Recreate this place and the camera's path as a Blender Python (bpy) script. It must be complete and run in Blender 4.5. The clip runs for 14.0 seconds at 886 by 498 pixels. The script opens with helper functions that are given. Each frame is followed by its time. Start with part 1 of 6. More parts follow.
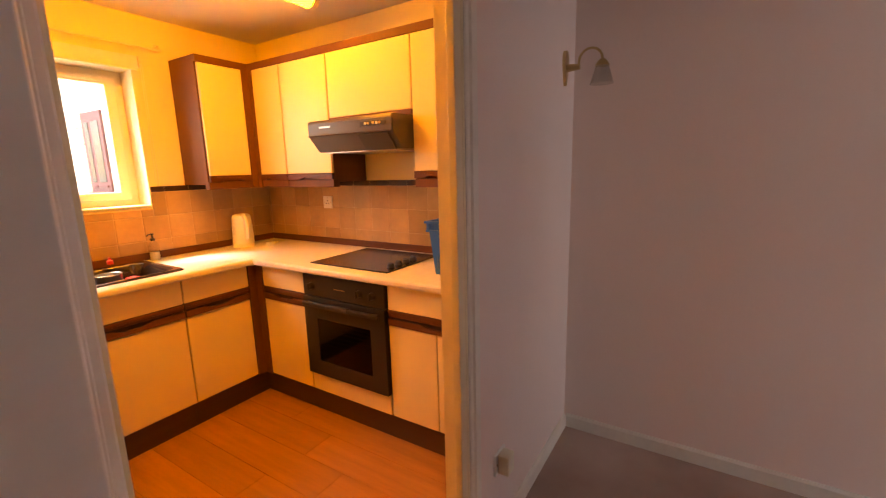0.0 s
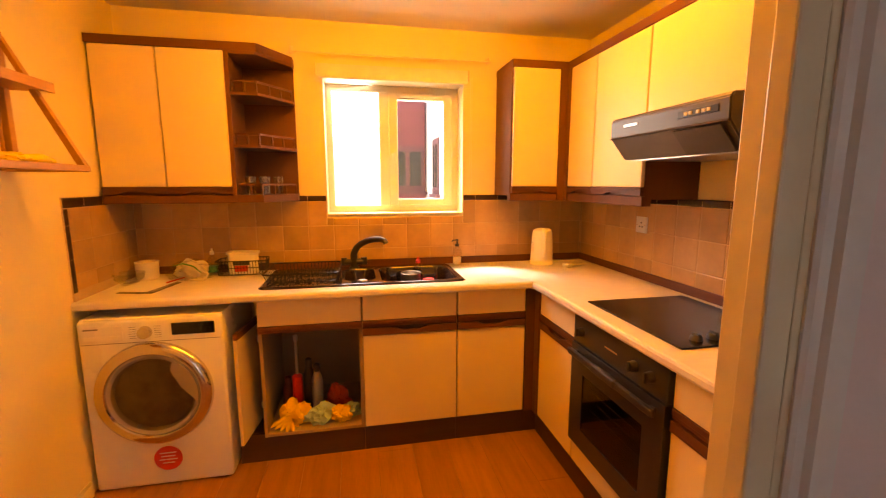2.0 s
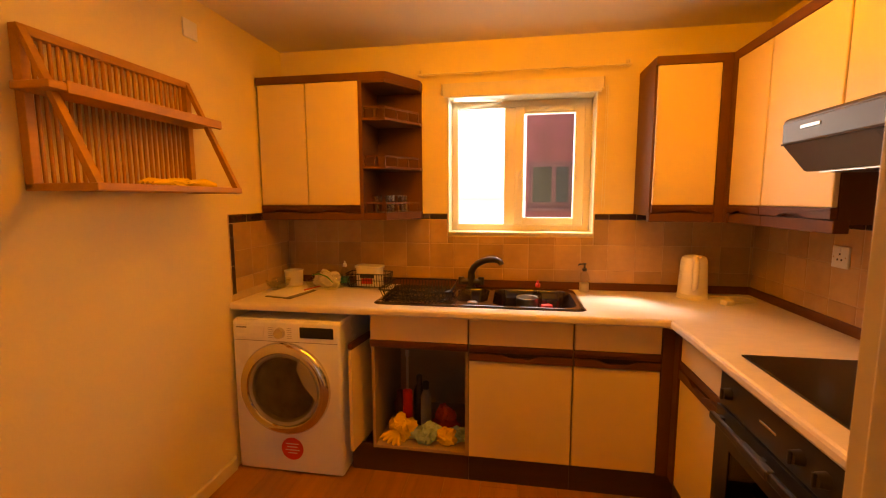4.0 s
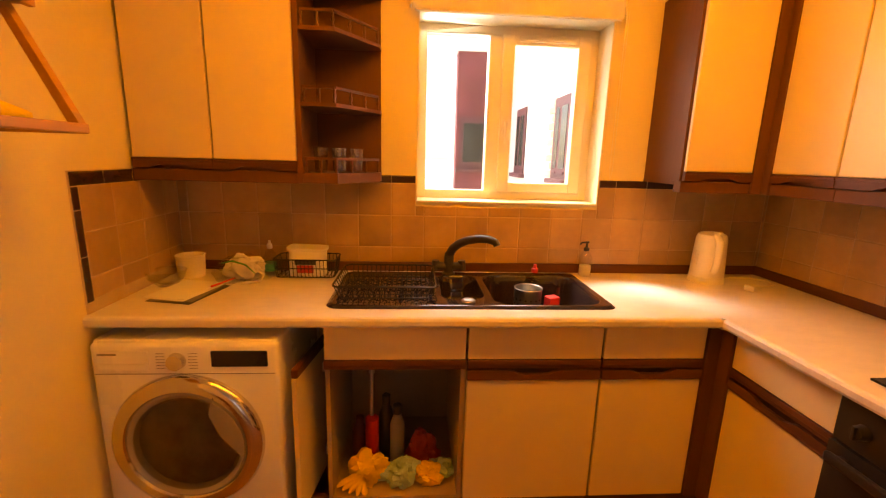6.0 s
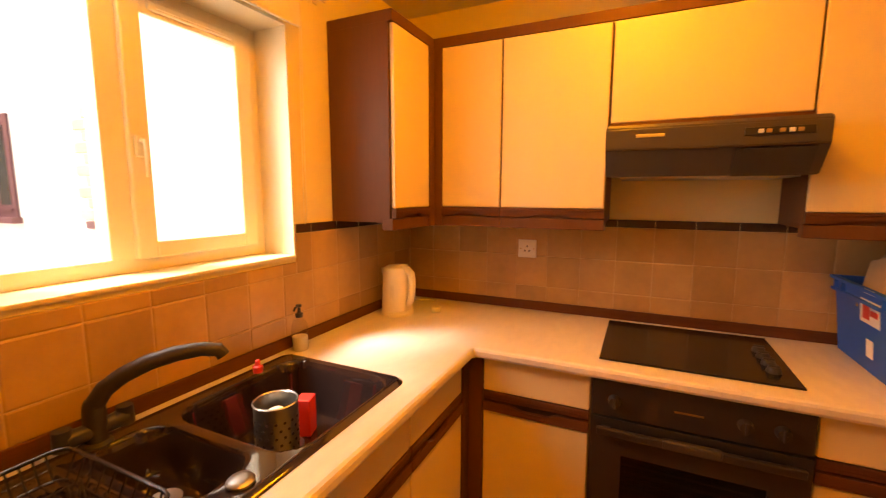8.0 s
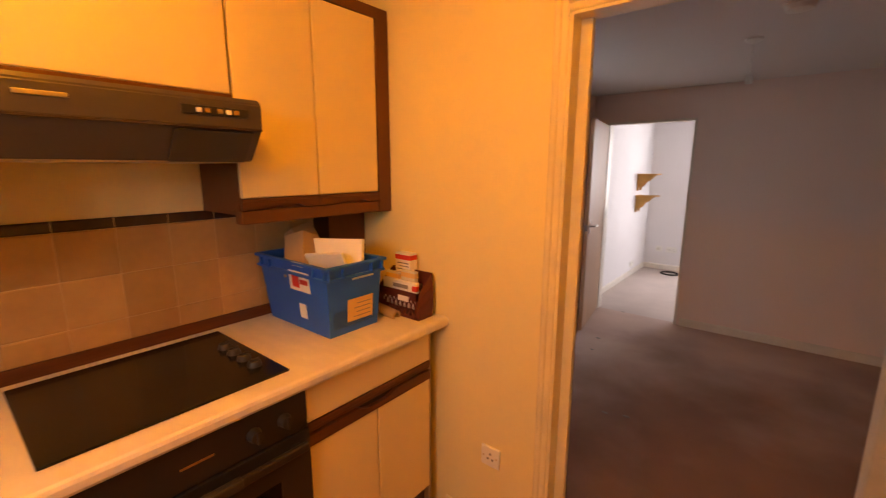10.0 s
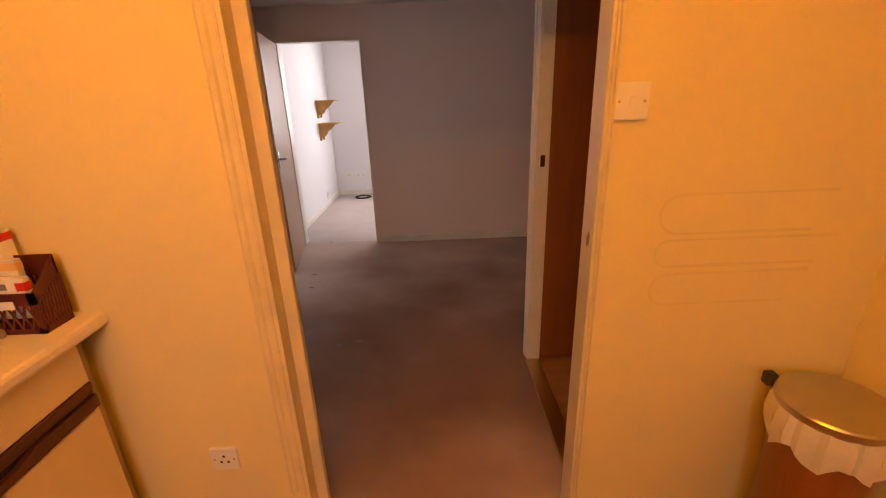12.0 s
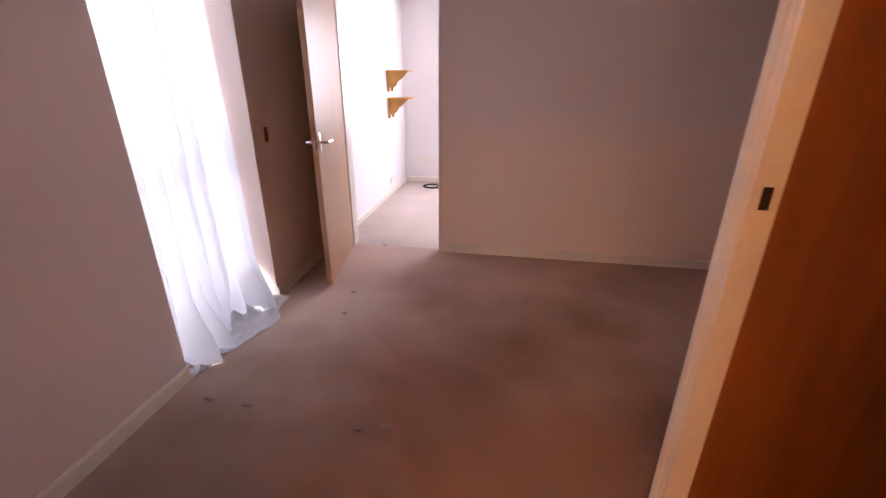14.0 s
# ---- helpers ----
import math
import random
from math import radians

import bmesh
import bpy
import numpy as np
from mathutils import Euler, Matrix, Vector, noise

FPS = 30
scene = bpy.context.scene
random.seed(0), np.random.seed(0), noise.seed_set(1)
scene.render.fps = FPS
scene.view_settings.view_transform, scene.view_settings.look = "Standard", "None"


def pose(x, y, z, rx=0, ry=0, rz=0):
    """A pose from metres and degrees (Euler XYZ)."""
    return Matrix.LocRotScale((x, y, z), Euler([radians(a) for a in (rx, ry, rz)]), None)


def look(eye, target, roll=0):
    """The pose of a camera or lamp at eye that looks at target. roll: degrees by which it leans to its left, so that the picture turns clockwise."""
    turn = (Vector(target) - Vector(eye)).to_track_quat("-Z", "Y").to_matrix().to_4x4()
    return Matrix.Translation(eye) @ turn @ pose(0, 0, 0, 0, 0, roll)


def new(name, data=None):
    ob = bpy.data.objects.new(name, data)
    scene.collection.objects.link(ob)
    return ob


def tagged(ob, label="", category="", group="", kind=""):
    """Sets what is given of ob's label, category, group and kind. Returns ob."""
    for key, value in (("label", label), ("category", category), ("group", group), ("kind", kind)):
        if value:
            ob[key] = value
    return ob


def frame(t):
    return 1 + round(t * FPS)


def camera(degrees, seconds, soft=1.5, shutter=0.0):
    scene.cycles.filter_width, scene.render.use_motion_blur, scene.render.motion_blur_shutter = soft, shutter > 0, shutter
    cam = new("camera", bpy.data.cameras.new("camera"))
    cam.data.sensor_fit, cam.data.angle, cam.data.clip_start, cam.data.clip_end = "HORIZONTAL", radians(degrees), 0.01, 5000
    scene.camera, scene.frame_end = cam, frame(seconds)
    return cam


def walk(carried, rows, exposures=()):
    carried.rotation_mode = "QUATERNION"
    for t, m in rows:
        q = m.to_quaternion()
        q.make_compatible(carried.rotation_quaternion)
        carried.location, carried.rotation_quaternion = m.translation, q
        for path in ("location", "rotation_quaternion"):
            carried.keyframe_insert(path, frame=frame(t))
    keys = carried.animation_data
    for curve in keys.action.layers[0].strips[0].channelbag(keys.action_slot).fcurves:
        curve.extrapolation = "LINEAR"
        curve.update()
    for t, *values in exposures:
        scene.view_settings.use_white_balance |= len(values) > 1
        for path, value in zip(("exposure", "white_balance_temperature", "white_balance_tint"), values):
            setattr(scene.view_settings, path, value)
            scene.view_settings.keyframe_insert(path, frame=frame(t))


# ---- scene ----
cam = camera(92.3, 14.0, soft=1.15, shutter=0.15)
PATH = [
    (0, (-2.172, -2.99, 1.439), (-0.51, -1.942, 1.066), -1.5),
    (0.5, (-2.136, -2.961, 1.452), (-0.647, -1.675, 1.096), -1.5),
    (1, (-1.979, -2.862, 1.429), (-0.684, -1.377, 1.087), -1.2),
    (1.5, (-1.803, -2.747, 1.428), (-0.86, -1.012, 1.108), -1.5),
    (2, (-1.546, -2.74, 1.444), (-1.157, -0.802, 1.141), -0.0),
    (2.5, (-1.416, -2.691, 1.436), (-1.392, -0.714, 1.137), -0.3),
    (3, (-1.373, -2.636, 1.467), (-1.493, -0.65, 1.266), -1.0),
    (3.5, (-1.33, -2.637, 1.491), (-1.656, -0.666, 1.385), -0.9),
    (3.7, (-1.314, -2.636, 1.48), (-1.654, -0.671, 1.324), -0.2),
    (5.8, (-1.698, -2.088, 1.421), (-1.677, -0.125, 1.036), 0.3),
    (6, (-1.734, -1.997, 1.453), (-1.6, -0.045, 1.037), 1.6),
    (6.5, (-1.926, -1.782, 1.481), (-1.419, 0.123, 1.143), 1.6),
    (7, (-2.048, -1.607, 1.477), (-1.178, 0.165, 1.154), 1.5),
    (7.2, (-2.062, -1.511, 1.476), (-0.982, 0.145, 1.171), 1.8),
    (9.3, (-1.867, -0.909, 1.508), (-0.058, -1.692, 1.172), -0.6),
    (9.5, (-1.807, -0.935, 1.511), (-0.089, -1.901, 1.173), 0.4),
    (10, (-1.667, -0.985, 1.529), (-0.429, -2.51, 1.152), 0.1),
    (10.5, (-1.577, -1.003, 1.528), (-0.995, -2.874, 1.126), -0.9),
    (11, (-1.553, -0.995, 1.516), (-1.402, -2.945, 1.097), 0.2),
    (11.5, (-1.558, -1.042, 1.502), (-1.524, -2.986, 1.034), -0.5),
    (12, (-1.562, -1.221, 1.454), (-1.585, -3.102, 0.776), -2.0),
    (12.5, (-1.583, -1.434, 1.432), (-1.637, -3.296, 0.704), -0.9),
    (13, (-1.576, -1.674, 1.397), (-1.639, -3.524, 0.64), -0.5),
    (13.5, (-1.55, -1.972, 1.397), (-1.629, -3.812, 0.619), -2.0),
    (14, (-1.505, -2.233, 1.404), (-1.199, -4.058, 0.645), 0.2),
]
walk(cam, [(t, look(eye, target, roll)) for t, eye, target, roll in PATH],
     [(0, 2.7, 8300, 22), (1, 2.72, 8300, 22), (1.5, 2.65, 8300, 20), (2, 2.55, 8300, 20), (2.5, 2.45, 8300, 20), (3, 2.2, 8300, 20), (3.5, 1.8, 8300, 20), (7, 2.1, 8300, 20), (9.5, 1.93, 8300, 20), (11.5, 2.02, 8300, 20), (13, 2.0, 8300, 20), (13.5, 2.22, 8000, 28), (14, 2.66, 7400, 30)])

# ---------------------------------------------------------------- light
world = bpy.data.worlds.new("sky")
scene.world = world
world.use_nodes = True
wn = world.node_tree.nodes
sky = wn.new("ShaderNodeTexSky")
sky.sky_type = 'NISHITA'
sky.sun_disc = False
sky.sun_elevation, sky.sun_rotation = radians(52), radians(-41)
sky.dust_density = 1.2
wn["Background"].inputs["Strength"].default_value = 0.14
world.node_tree.links.new(sky.outputs["Color"], wn["Background"].inputs["Color"])

sun = new("sun", bpy.data.lights.new("sun", 'SUN'))
sun.data.energy, sun.data.angle, sun.data.color = 2.9, radians(15), (1.0, 0.95, 0.88)
sun.matrix_basis = look((0, 0, 6), (0.35, -0.40, 5.3))


def window_light(name, eye, target, w, h, power, color):
    lamp = new(name, bpy.data.lights.new(name, 'AREA'))
    lamp.data.shape, lamp.data.size, lamp.data.size_y = 'RECTANGLE', w, h
    lamp.data.energy, lamp.data.color = power, color
    lamp.matrix_basis = look(eye, target)
    return lamp


window_light("kitchen_window_light", (-1.34, 0.36, 1.90), (-1.20, -0.50, 0.85), 0.8, 0.7, 3.7, (0.95, 0.97, 1.0))
window_light("living_window_light", (0.42, -4.19, 1.10), (-1.0, -4.19, 0.9), 0.8, 2.0, 11.5, (0.88, 0.94, 1.0))
window_light("bedroom_window_light", (-1.55, -8.17, 1.45), (-1.2, -6.5, 1.0), 1.3, 1.2, 16.5, (0.74, 0.83, 1.0))

# ---------------------------------------------------------------- mesh helpers
WORLD = {}


def thing(name, label, category, at=(0, 0, 0), group="", kind=""):
    ob = new(name)
    ob.empty_display_size = 0.05
    ob.location = at
    WORLD[ob] = Matrix.Translation(at)
    return tagged(ob, label, category, group, kind)


def finish(bm, name, material, smooth=False):
    bmesh.ops.recalc_face_normals(bm, faces=bm.faces)
    me = bpy.data.meshes.new(name)
    bm.to_mesh(me)
    bm.free()
    me.materials.append(material)
    if smooth:
        me.shade_smooth()
        me.set_sharp_from_angle(angle=radians(38))
    return me


def part(name, bm, material, parent, label="", smooth=False):
    me = bm if isinstance(bm, bpy.types.Mesh) else finish(bm, name, material, smooth)
    ob = new(name, me)
    if parent is not None:
        ob.parent = parent
        ob.matrix_parent_inverse = WORLD[parent].inverted()
    WORLD[ob] = Matrix.Identity(4)
    return tagged(ob, label)


def solid(name, bm, material, label, category, group="", kind="", smooth=False):
    ob = part(name, bm, material, None, "", smooth)
    return tagged(ob, label, category, group, kind)


def box(bm, x0, x1, y0, y1, z0, z1, bev=0.0, seg=2):
    x0, x1 = min(x0, x1), max(x0, x1)
    y0, y1 = min(y0, y1), max(y0, y1)
    m = Matrix.LocRotScale(((x0 + x1) / 2, (y0 + y1) / 2, (z0 + z1) / 2), None, (x1 - x0, y1 - y0, z1 - z0))
    r = bmesh.ops.create_cube(bm, size=1, matrix=m)
    if bev > 0:
        edges = {e for v in r["verts"] for e in v.link_edges}
        bmesh.ops.bevel(bm, geom=list(edges), offset=bev, segments=seg, affect='EDGES', profile=0.5)
    return bm


def bx(*a, **k):
    return box(bmesh.new(), *a, **k)


def turned(bm, m):
    bm.transform(m)
    return bm


def rod(bm, p, q, r0, r1=None, seg=12):
    p, q = Vector(p), Vector(q)
    m = Matrix.Translation((p + q) / 2) @ (q - p).to_track_quat("Z", "Y").to_matrix().to_4x4()
    bmesh.ops.create_cone(bm, cap_ends=True, segments=seg, radius1=r0, radius2=r0 if r1 is None else r1, depth=(q - p).length, matrix=m)
    return bm


def tube(bm, pts, r, seg=8, closed=False):
    pts = [Vector(p) for p in pts]
    rings, n = [], len(pts)
    for i, p in enumerate(pts):
        a = pts[(i - 1) % n] if closed or i else p
        b = pts[(i + 1) % n] if closed or i < n - 1 else p
        way = (b - a).normalized()
        q = last.rotation_difference(way) @ q if i else way.to_track_quat("Z", "Y")
        last = way
        rad = r[i] if isinstance(r, (list, tuple)) else r
        rings.append([bm.verts.new(p + q @ Vector((rad * math.cos(k * math.tau / seg), rad * math.sin(k * math.tau / seg), 0))) for k in range(seg)])
    for i in range(n if closed else n - 1):
        a, b = rings[i], rings[(i + 1) % n]
        for k in range(seg):
            bm.faces.new((a[k], a[(k + 1) % seg], b[(k + 1) % seg], b[k]))
    if not closed:
        bm.faces.new(rings[0][::-1])
        bm.faces.new(rings[-1])
    return bm


def lathe(bm, profile, at, seg=28):
    at, rings = Vector(at), []
    for r, z in profile:
        rings.append([bm.verts.new(at + Vector((r * math.cos(k * math.tau / seg), r * math.sin(k * math.tau / seg), z))) for k in range(seg)])
    for a, b in zip(rings, rings[1:]):
        for k in range(seg):
            bm.faces.new((a[k], a[(k + 1) % seg], b[(k + 1) % seg], b[k]))
    bm.faces.new(rings[0][::-1])
    bm.faces.new(rings[-1])
    return bm


def prism(bm, pts, vec):
    a = [bm.verts.new(p) for p in pts]
    b = [bm.verts.new(Vector(p) + Vector(vec)) for p in pts]
    bm.faces.new(a)
    bm.faces.new(b[::-1])
    n = len(a)
    for i in range(n):
        bm.faces.new((a[i], a[(i + 1) % n], b[(i + 1) % n], b[i]))
    return bm


def crumple(bm, at, size, seed, rough=0.35, sub=4):
    r = bmesh.ops.create_icosphere(bm, subdivisions=sub, radius=1)
    off = Vector((seed * 3.1, seed * 1.7, seed))
    for v in r["verts"]:
        n = noise.noise(v.co * 1.6 + off) * rough + abs(noise.noise(v.co * 4.0 + off)) * rough * 0.8
        c = v.co * (0.85 + n)
        v.co = Vector((at[0] + c.x * size[0], at[1] + c.y * size[1], max(at[2], at[2] + size[2] * 0.7 + c.z * size[2])))
    return bm


def slab(bm, axis, a0, a1, u0, u1, z0, z1, holes=()):
    """A wall across the given axis from a0 to a1, along the other from u0 to u1, with openings (u0, u1, z0, z1)."""
    us = sorted({u0, u1, *[h[0] for h in holes], *[h[1] for h in holes]})
    zs = sorted({z0, z1, *[h[2] for h in holes], *[h[3] for h in holes]})
    for p, q in zip(us, us[1:]):
        for s, t in zip(zs, zs[1:]):
            if p < u0 or q > u1 or s < z0 or t > z1:
                continue
            if any(h[0] <= (p + q) / 2 <= h[1] and h[2] <= (s + t) / 2 <= h[3] for h in holes):
                continue
            if axis == "x":
                box(bm, a0, a1, p, q, s, t)
            else:
                box(bm, p, q, a0, a1, s, t)
    bmesh.ops.remove_doubles(bm, verts=bm.verts, dist=1e-5)
    return bm


def WR(u, d, z):
    """Along the window wall: u is x, d the distance from the wall."""
    return Vector((u, -d, z))


def HR(u, d, z):
    """Along the hob wall: u is the distance from the corner, d that from the wall."""
    return Vector((-d, -u, z))


def lbox(F, u0, u1, d0, d1, z0, z1, bev=0.0, bm=None):
    a, b = F(u0, d0, z0), F(u1, d1, z1)
    return box(bm or bmesh.new(), a.x, b.x, a.y, b.y, z0, z1, bev)


# ---------------------------------------------------------------- materials
def shader(name):
    m = bpy.data.materials.new(name)
    m.use_nodes = True
    return m, m.node_tree.nodes, m.node_tree.links, m.node_tree.nodes["Principled BSDF"]


def surface(name, base, rough=0.5, metal=0.0, vary=0.12, big=2.0, fine=60.0, bump=0.05, stretch=(1, 1, 1), each=0.0,
            rough_vary=0.15, coat=0.0, spec=0.5, dark=None, spot=0.5, laid=False):
    """Colour with blotches at one scale and grain at another, roughness that varies with them, and fine relief."""
    m, n, l, p = shader(name)
    tc = n.new("ShaderNodeTexCoord")
    mp = n.new("ShaderNodeMapping")
    mp.inputs["Scale"].default_value = stretch
    if laid:
        place = n.new("ShaderNodeNewGeometry")
        l.new(place.outputs["Position"], mp.inputs["Vector"])
    else:
        l.new(tc.outputs["Object"], mp.inputs["Vector"])
    tex = []
    for s, d in ((big, 4.0), (fine, 3.0)):
        t = n.new("ShaderNodeTexNoise")
        t.inputs["Scale"].default_value, t.inputs["Detail"].default_value = s, d
        l.new(mp.outputs["Vector"], t.inputs["Vector"])
        tex.append(t)
    ramp = n.new("ShaderNodeMapRange")
    ramp.inputs["From Min"].default_value, ramp.inputs["From Max"].default_value = spot - 0.2, spot + 0.2
    l.new(tex[0].outputs["Fac"], ramp.inputs["Value"])
    half = n.new("ShaderNodeMath")
    half.operation = 'MULTIPLY_ADD'
    half.inputs[1].default_value, half.inputs[2].default_value = 0.45, 0.0
    l.new(tex[1].outputs["Fac"], half.inputs[0])
    add = n.new("ShaderNodeMath")
    add.operation = 'MULTIPLY_ADD'
    add.inputs[1].default_value = 0.65
    l.new(ramp.outputs["Result"], add.inputs[0])
    l.new(half.outputs[0], add.inputs[2])
    mix = n.new("ShaderNodeMix")
    mix.data_type = 'RGBA'
    lo = dark or tuple(c * (1 - vary) for c in base)
    hi = tuple(min(1.0, c * (1 + vary * 0.5)) for c in base)
    mix.inputs[6].default_value, mix.inputs[7].default_value = (*lo, 1), (*hi, 1)
    l.new(add.outputs[0], mix.inputs[0])
    out = mix.outputs[2]
    if each:
        info = n.new("ShaderNodeObjectInfo")
        hsv = n.new("ShaderNodeHueSaturation")
        mr = n.new("ShaderNodeMapRange")
        mr.inputs["To Min"].default_value, mr.inputs["To Max"].default_value = 1 - each, 1 + each
        l.new(info.outputs["Random"], mr.inputs["Value"])
        l.new(mr.outputs["Result"], hsv.inputs["Value"])
        l.new(out, hsv.inputs["Color"])
        out = hsv.outputs["Color"]
    l.new(out, p.inputs["Base Color"])
    rr = n.new("ShaderNodeMapRange")
    rr.inputs["To Min"].default_value, rr.inputs["To Max"].default_value = max(0.02, rough * (1 - rough_vary)), min(1, rough * (1 + rough_vary))
    l.new(tex[0].outputs["Fac"], rr.inputs["Value"])
    l.new(rr.outputs["Result"], p.inputs["Roughness"])
    p.inputs["Metallic"].default_value = metal
    p.inputs["Specular IOR Level"].default_value = spec
    p.inputs["Coat Weight"].default_value = coat
    if bump:
        b = n.new("ShaderNodeBump")
        b.inputs["Strength"].default_value, b.inputs["Distance"].default_value = bump, 0.01
        l.new(tex[1].outputs["Fac"], b.inputs["Height"])
        l.new(b.outputs["Normal"], p.inputs["Normal"])
    return m


def glass(name, tint=(1, 1, 1), rough=0.0, clear=0.93, sheen=0.022):
    """A thin pane: mostly clear, with a mirror's share by Fresnel."""
    m, n, l, p = shader(name)
    n.remove(p)
    tr, gl, fr, mx = n.new("ShaderNodeBsdfTransparent"), n.new("ShaderNodeBsdfGlossy"), n.new("ShaderNodeLayerWeight"), n.new("ShaderNodeMixShader")
    pw, sc_ = n.new("ShaderNodeMath"), n.new("ShaderNodeMath")
    pw.operation, sc_.operation = 'POWER', 'MULTIPLY_ADD'
    pw.inputs[1].default_value, sc_.inputs[1].default_value, sc_.inputs[2].default_value = 4.0, 0.7, sheen
    tr.inputs["Color"].default_value = (*[c * clear for c in tint], 1)
    gl.inputs["Roughness"].default_value = rough
    l.new(fr.outputs["Facing"], pw.inputs[0])
    l.new(pw.outputs[0], sc_.inputs[0])
    l.new(sc_.outputs[0], mx.inputs[0])
    l.new(tr.outputs[0], mx.inputs[1])
    l.new(gl.outputs[0], mx.inputs[2])
    l.new(mx.outputs[0], n["Material Output"].inputs["Surface"])
    return m


def glow(name, color, strength):
    m, n, l, p = shader(name)
    p.inputs["Base Color"].default_value = (0.9, 0.9, 0.85, 1)
    p.inputs["Emission Color"].default_value = (*color, 1)
    p.inputs["Emission Strength"].default_value = strength
    return m


# kitchen walls: white paint with the lamp's warm light put into its colour
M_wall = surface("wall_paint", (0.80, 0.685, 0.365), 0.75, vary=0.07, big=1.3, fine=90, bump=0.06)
M_lwall = surface("living_wall_paint", (0.84, 0.71, 0.65), 0.8, vary=0.06, big=0.9, fine=120, bump=0.08)
M_ceil = surface("ceiling_paint", (0.74, 0.71, 0.68), 0.85, vary=0.05, big=1.0, fine=140, bump=0.12)
M_trim = surface("white_gloss_trim", (0.78, 0.74, 0.66), 0.35, vary=0.12, big=5, fine=40, bump=0.03)
# kitchen copy of the white trim, its colour tinted by warm lamplight
M_trimk = surface("warm_lit_gloss_trim", (0.76, 0.665, 0.42), 0.35, vary=0.14, big=6, fine=40, bump=0.03)
M_cream = surface("cream_laminate", (0.76, 0.63, 0.37), 0.42, vary=0.05, big=2.5, fine=260, bump=0.02, each=0.03)
M_top = surface("marbled_worktop", (0.73, 0.68, 0.62), 0.30, vary=0.10, big=11, fine=60, bump=0.0, stretch=(1, 2.4, 1), rough_vary=0.05)
M_brown = surface("brown_panel", (0.135, 0.055, 0.026), 0.5, spec=0.22, vary=0.25, big=4, fine=60, bump=0.04, stretch=(1, 1, 0.15))
M_rail = surface("dark_wood_rail", (0.115, 0.040, 0.018), 0.4, spec=0.3, vary=0.45, big=8, fine=90, bump=0.06, stretch=(0.25, 0.25, 3))
M_plinth = surface("plinth_wood", (0.075, 0.032, 0.020), 0.5, vary=0.3, big=6, fine=60, bump=0.04, stretch=(0.3, 0.3, 3))
# near-black that paints the shade inside gaps, slots and holes
M_recess_shade = surface("recess_shade", (0.03, 0.014, 0.009), 0.7, vary=0.2)
M_tile = surface("beige_wall_tile", (0.46, 0.295, 0.135), 0.30, vary=0.26, big=5, fine=34, bump=0.03, each=0.17, laid=True)
M_edge = surface("dark_border_tile", (0.045, 0.022, 0.018), 0.22, vary=0.3, big=20, fine=80, bump=0.03, each=0.15, laid=True)
M_grout = surface("grout", (0.57, 0.44, 0.27), 0.9, vary=0.2, big=10, fine=120, bump=0.1)
M_lam = surface("laminate_plank", (0.35, 0.158, 0.054), 0.33, vary=0.30, big=3.2, fine=30, bump=0.02, stretch=(7, 0.6, 1), each=0.10)
M_hlam = surface("hall_laminate", (0.40, 0.19, 0.075), 0.35, vary=0.3, big=3.2, fine=30, bump=0.02, stretch=(0.6, 7, 1), each=0.08)
M_carpet = surface("worn_carpet", (0.50, 0.375, 0.322), 0.97, vary=0.36, big=1.25, fine=330, bump=0.35, spec=0.1, spot=0.46)
M_bwall = surface("bedroom_paint", (0.80, 0.79, 0.80), 0.8, vary=0.05, big=0.9, fine=120, bump=0.08)
M_bcarpet = surface("bedroom_carpet", (0.52, 0.44, 0.40), 0.97, vary=0.25, big=1.6, fine=330, bump=0.3, spec=0.1)
M_upvc = surface("white_upvc", (0.82, 0.81, 0.76), 0.30, vary=0.06, big=3, fine=60, bump=0.01)
# kitchen window's white plastic, the orange lamplight mixed into its base colour
M_upvck = surface("warm_lit_upvc", (0.80, 0.73, 0.53), 0.32, vary=0.07, big=3, fine=60, bump=0.01)
M_black = surface("black_enamel", (0.022, 0.019, 0.018), 0.28, vary=0.08, rough_vary=0.05, big=4, fine=70, bump=0.01)
M_hobglass = surface("hob_glass", (0.010, 0.009, 0.009), 0.16, vary=0.2, big=5, fine=200, bump=0.0)
M_dial = surface("dark_plastic", (0.035, 0.030, 0.028), 0.42, vary=0.2)
M_hood = surface("hood_metal", (0.060, 0.050, 0.046), 0.36, vary=0.15, big=3, fine=80, bump=0.01)
M_sink = surface("brown_composite_sink", (0.026, 0.016, 0.016), 0.08, coat=0.6, vary=0.35, big=6, fine=320, bump=0.008)
M_wire = surface("black_wire", (0.025, 0.022, 0.020), 0.22, vary=0.2)
M_white = surface("white_enamel", (0.80, 0.79, 0.76), 0.28, vary=0.04, big=3, fine=60, bump=0.0)
M_plastic = surface("cream_plastic", (0.80, 0.75, 0.60), 0.35, vary=0.05, big=5, fine=60, bump=0.0)
M_chrome = surface("chrome", (0.78, 0.77, 0.75), 0.12, metal=1.0, vary=0.08, big=6, fine=40, bump=0.0)
M_steel = surface("brushed_steel", (0.58, 0.56, 0.53), 0.32, metal=1.0, vary=0.12, big=6, fine=90, bump=0.02, stretch=(1, 1, 6))
M_ring = surface("satin_metal", (0.66, 0.62, 0.56), 0.12, metal=1.0, vary=0.12, big=6, fine=40, bump=0.0)
M_flap = surface("grey_flap", (0.30, 0.27, 0.23), 0.2, vary=0.1)
M_brass = surface("brass", (0.62, 0.45, 0.22), 0.3, metal=1.0, vary=0.15)
M_drum = surface("dark_drum", (0.36, 0.32, 0.26), 0.35, metal=0.6, vary=0.45, big=14, fine=60)
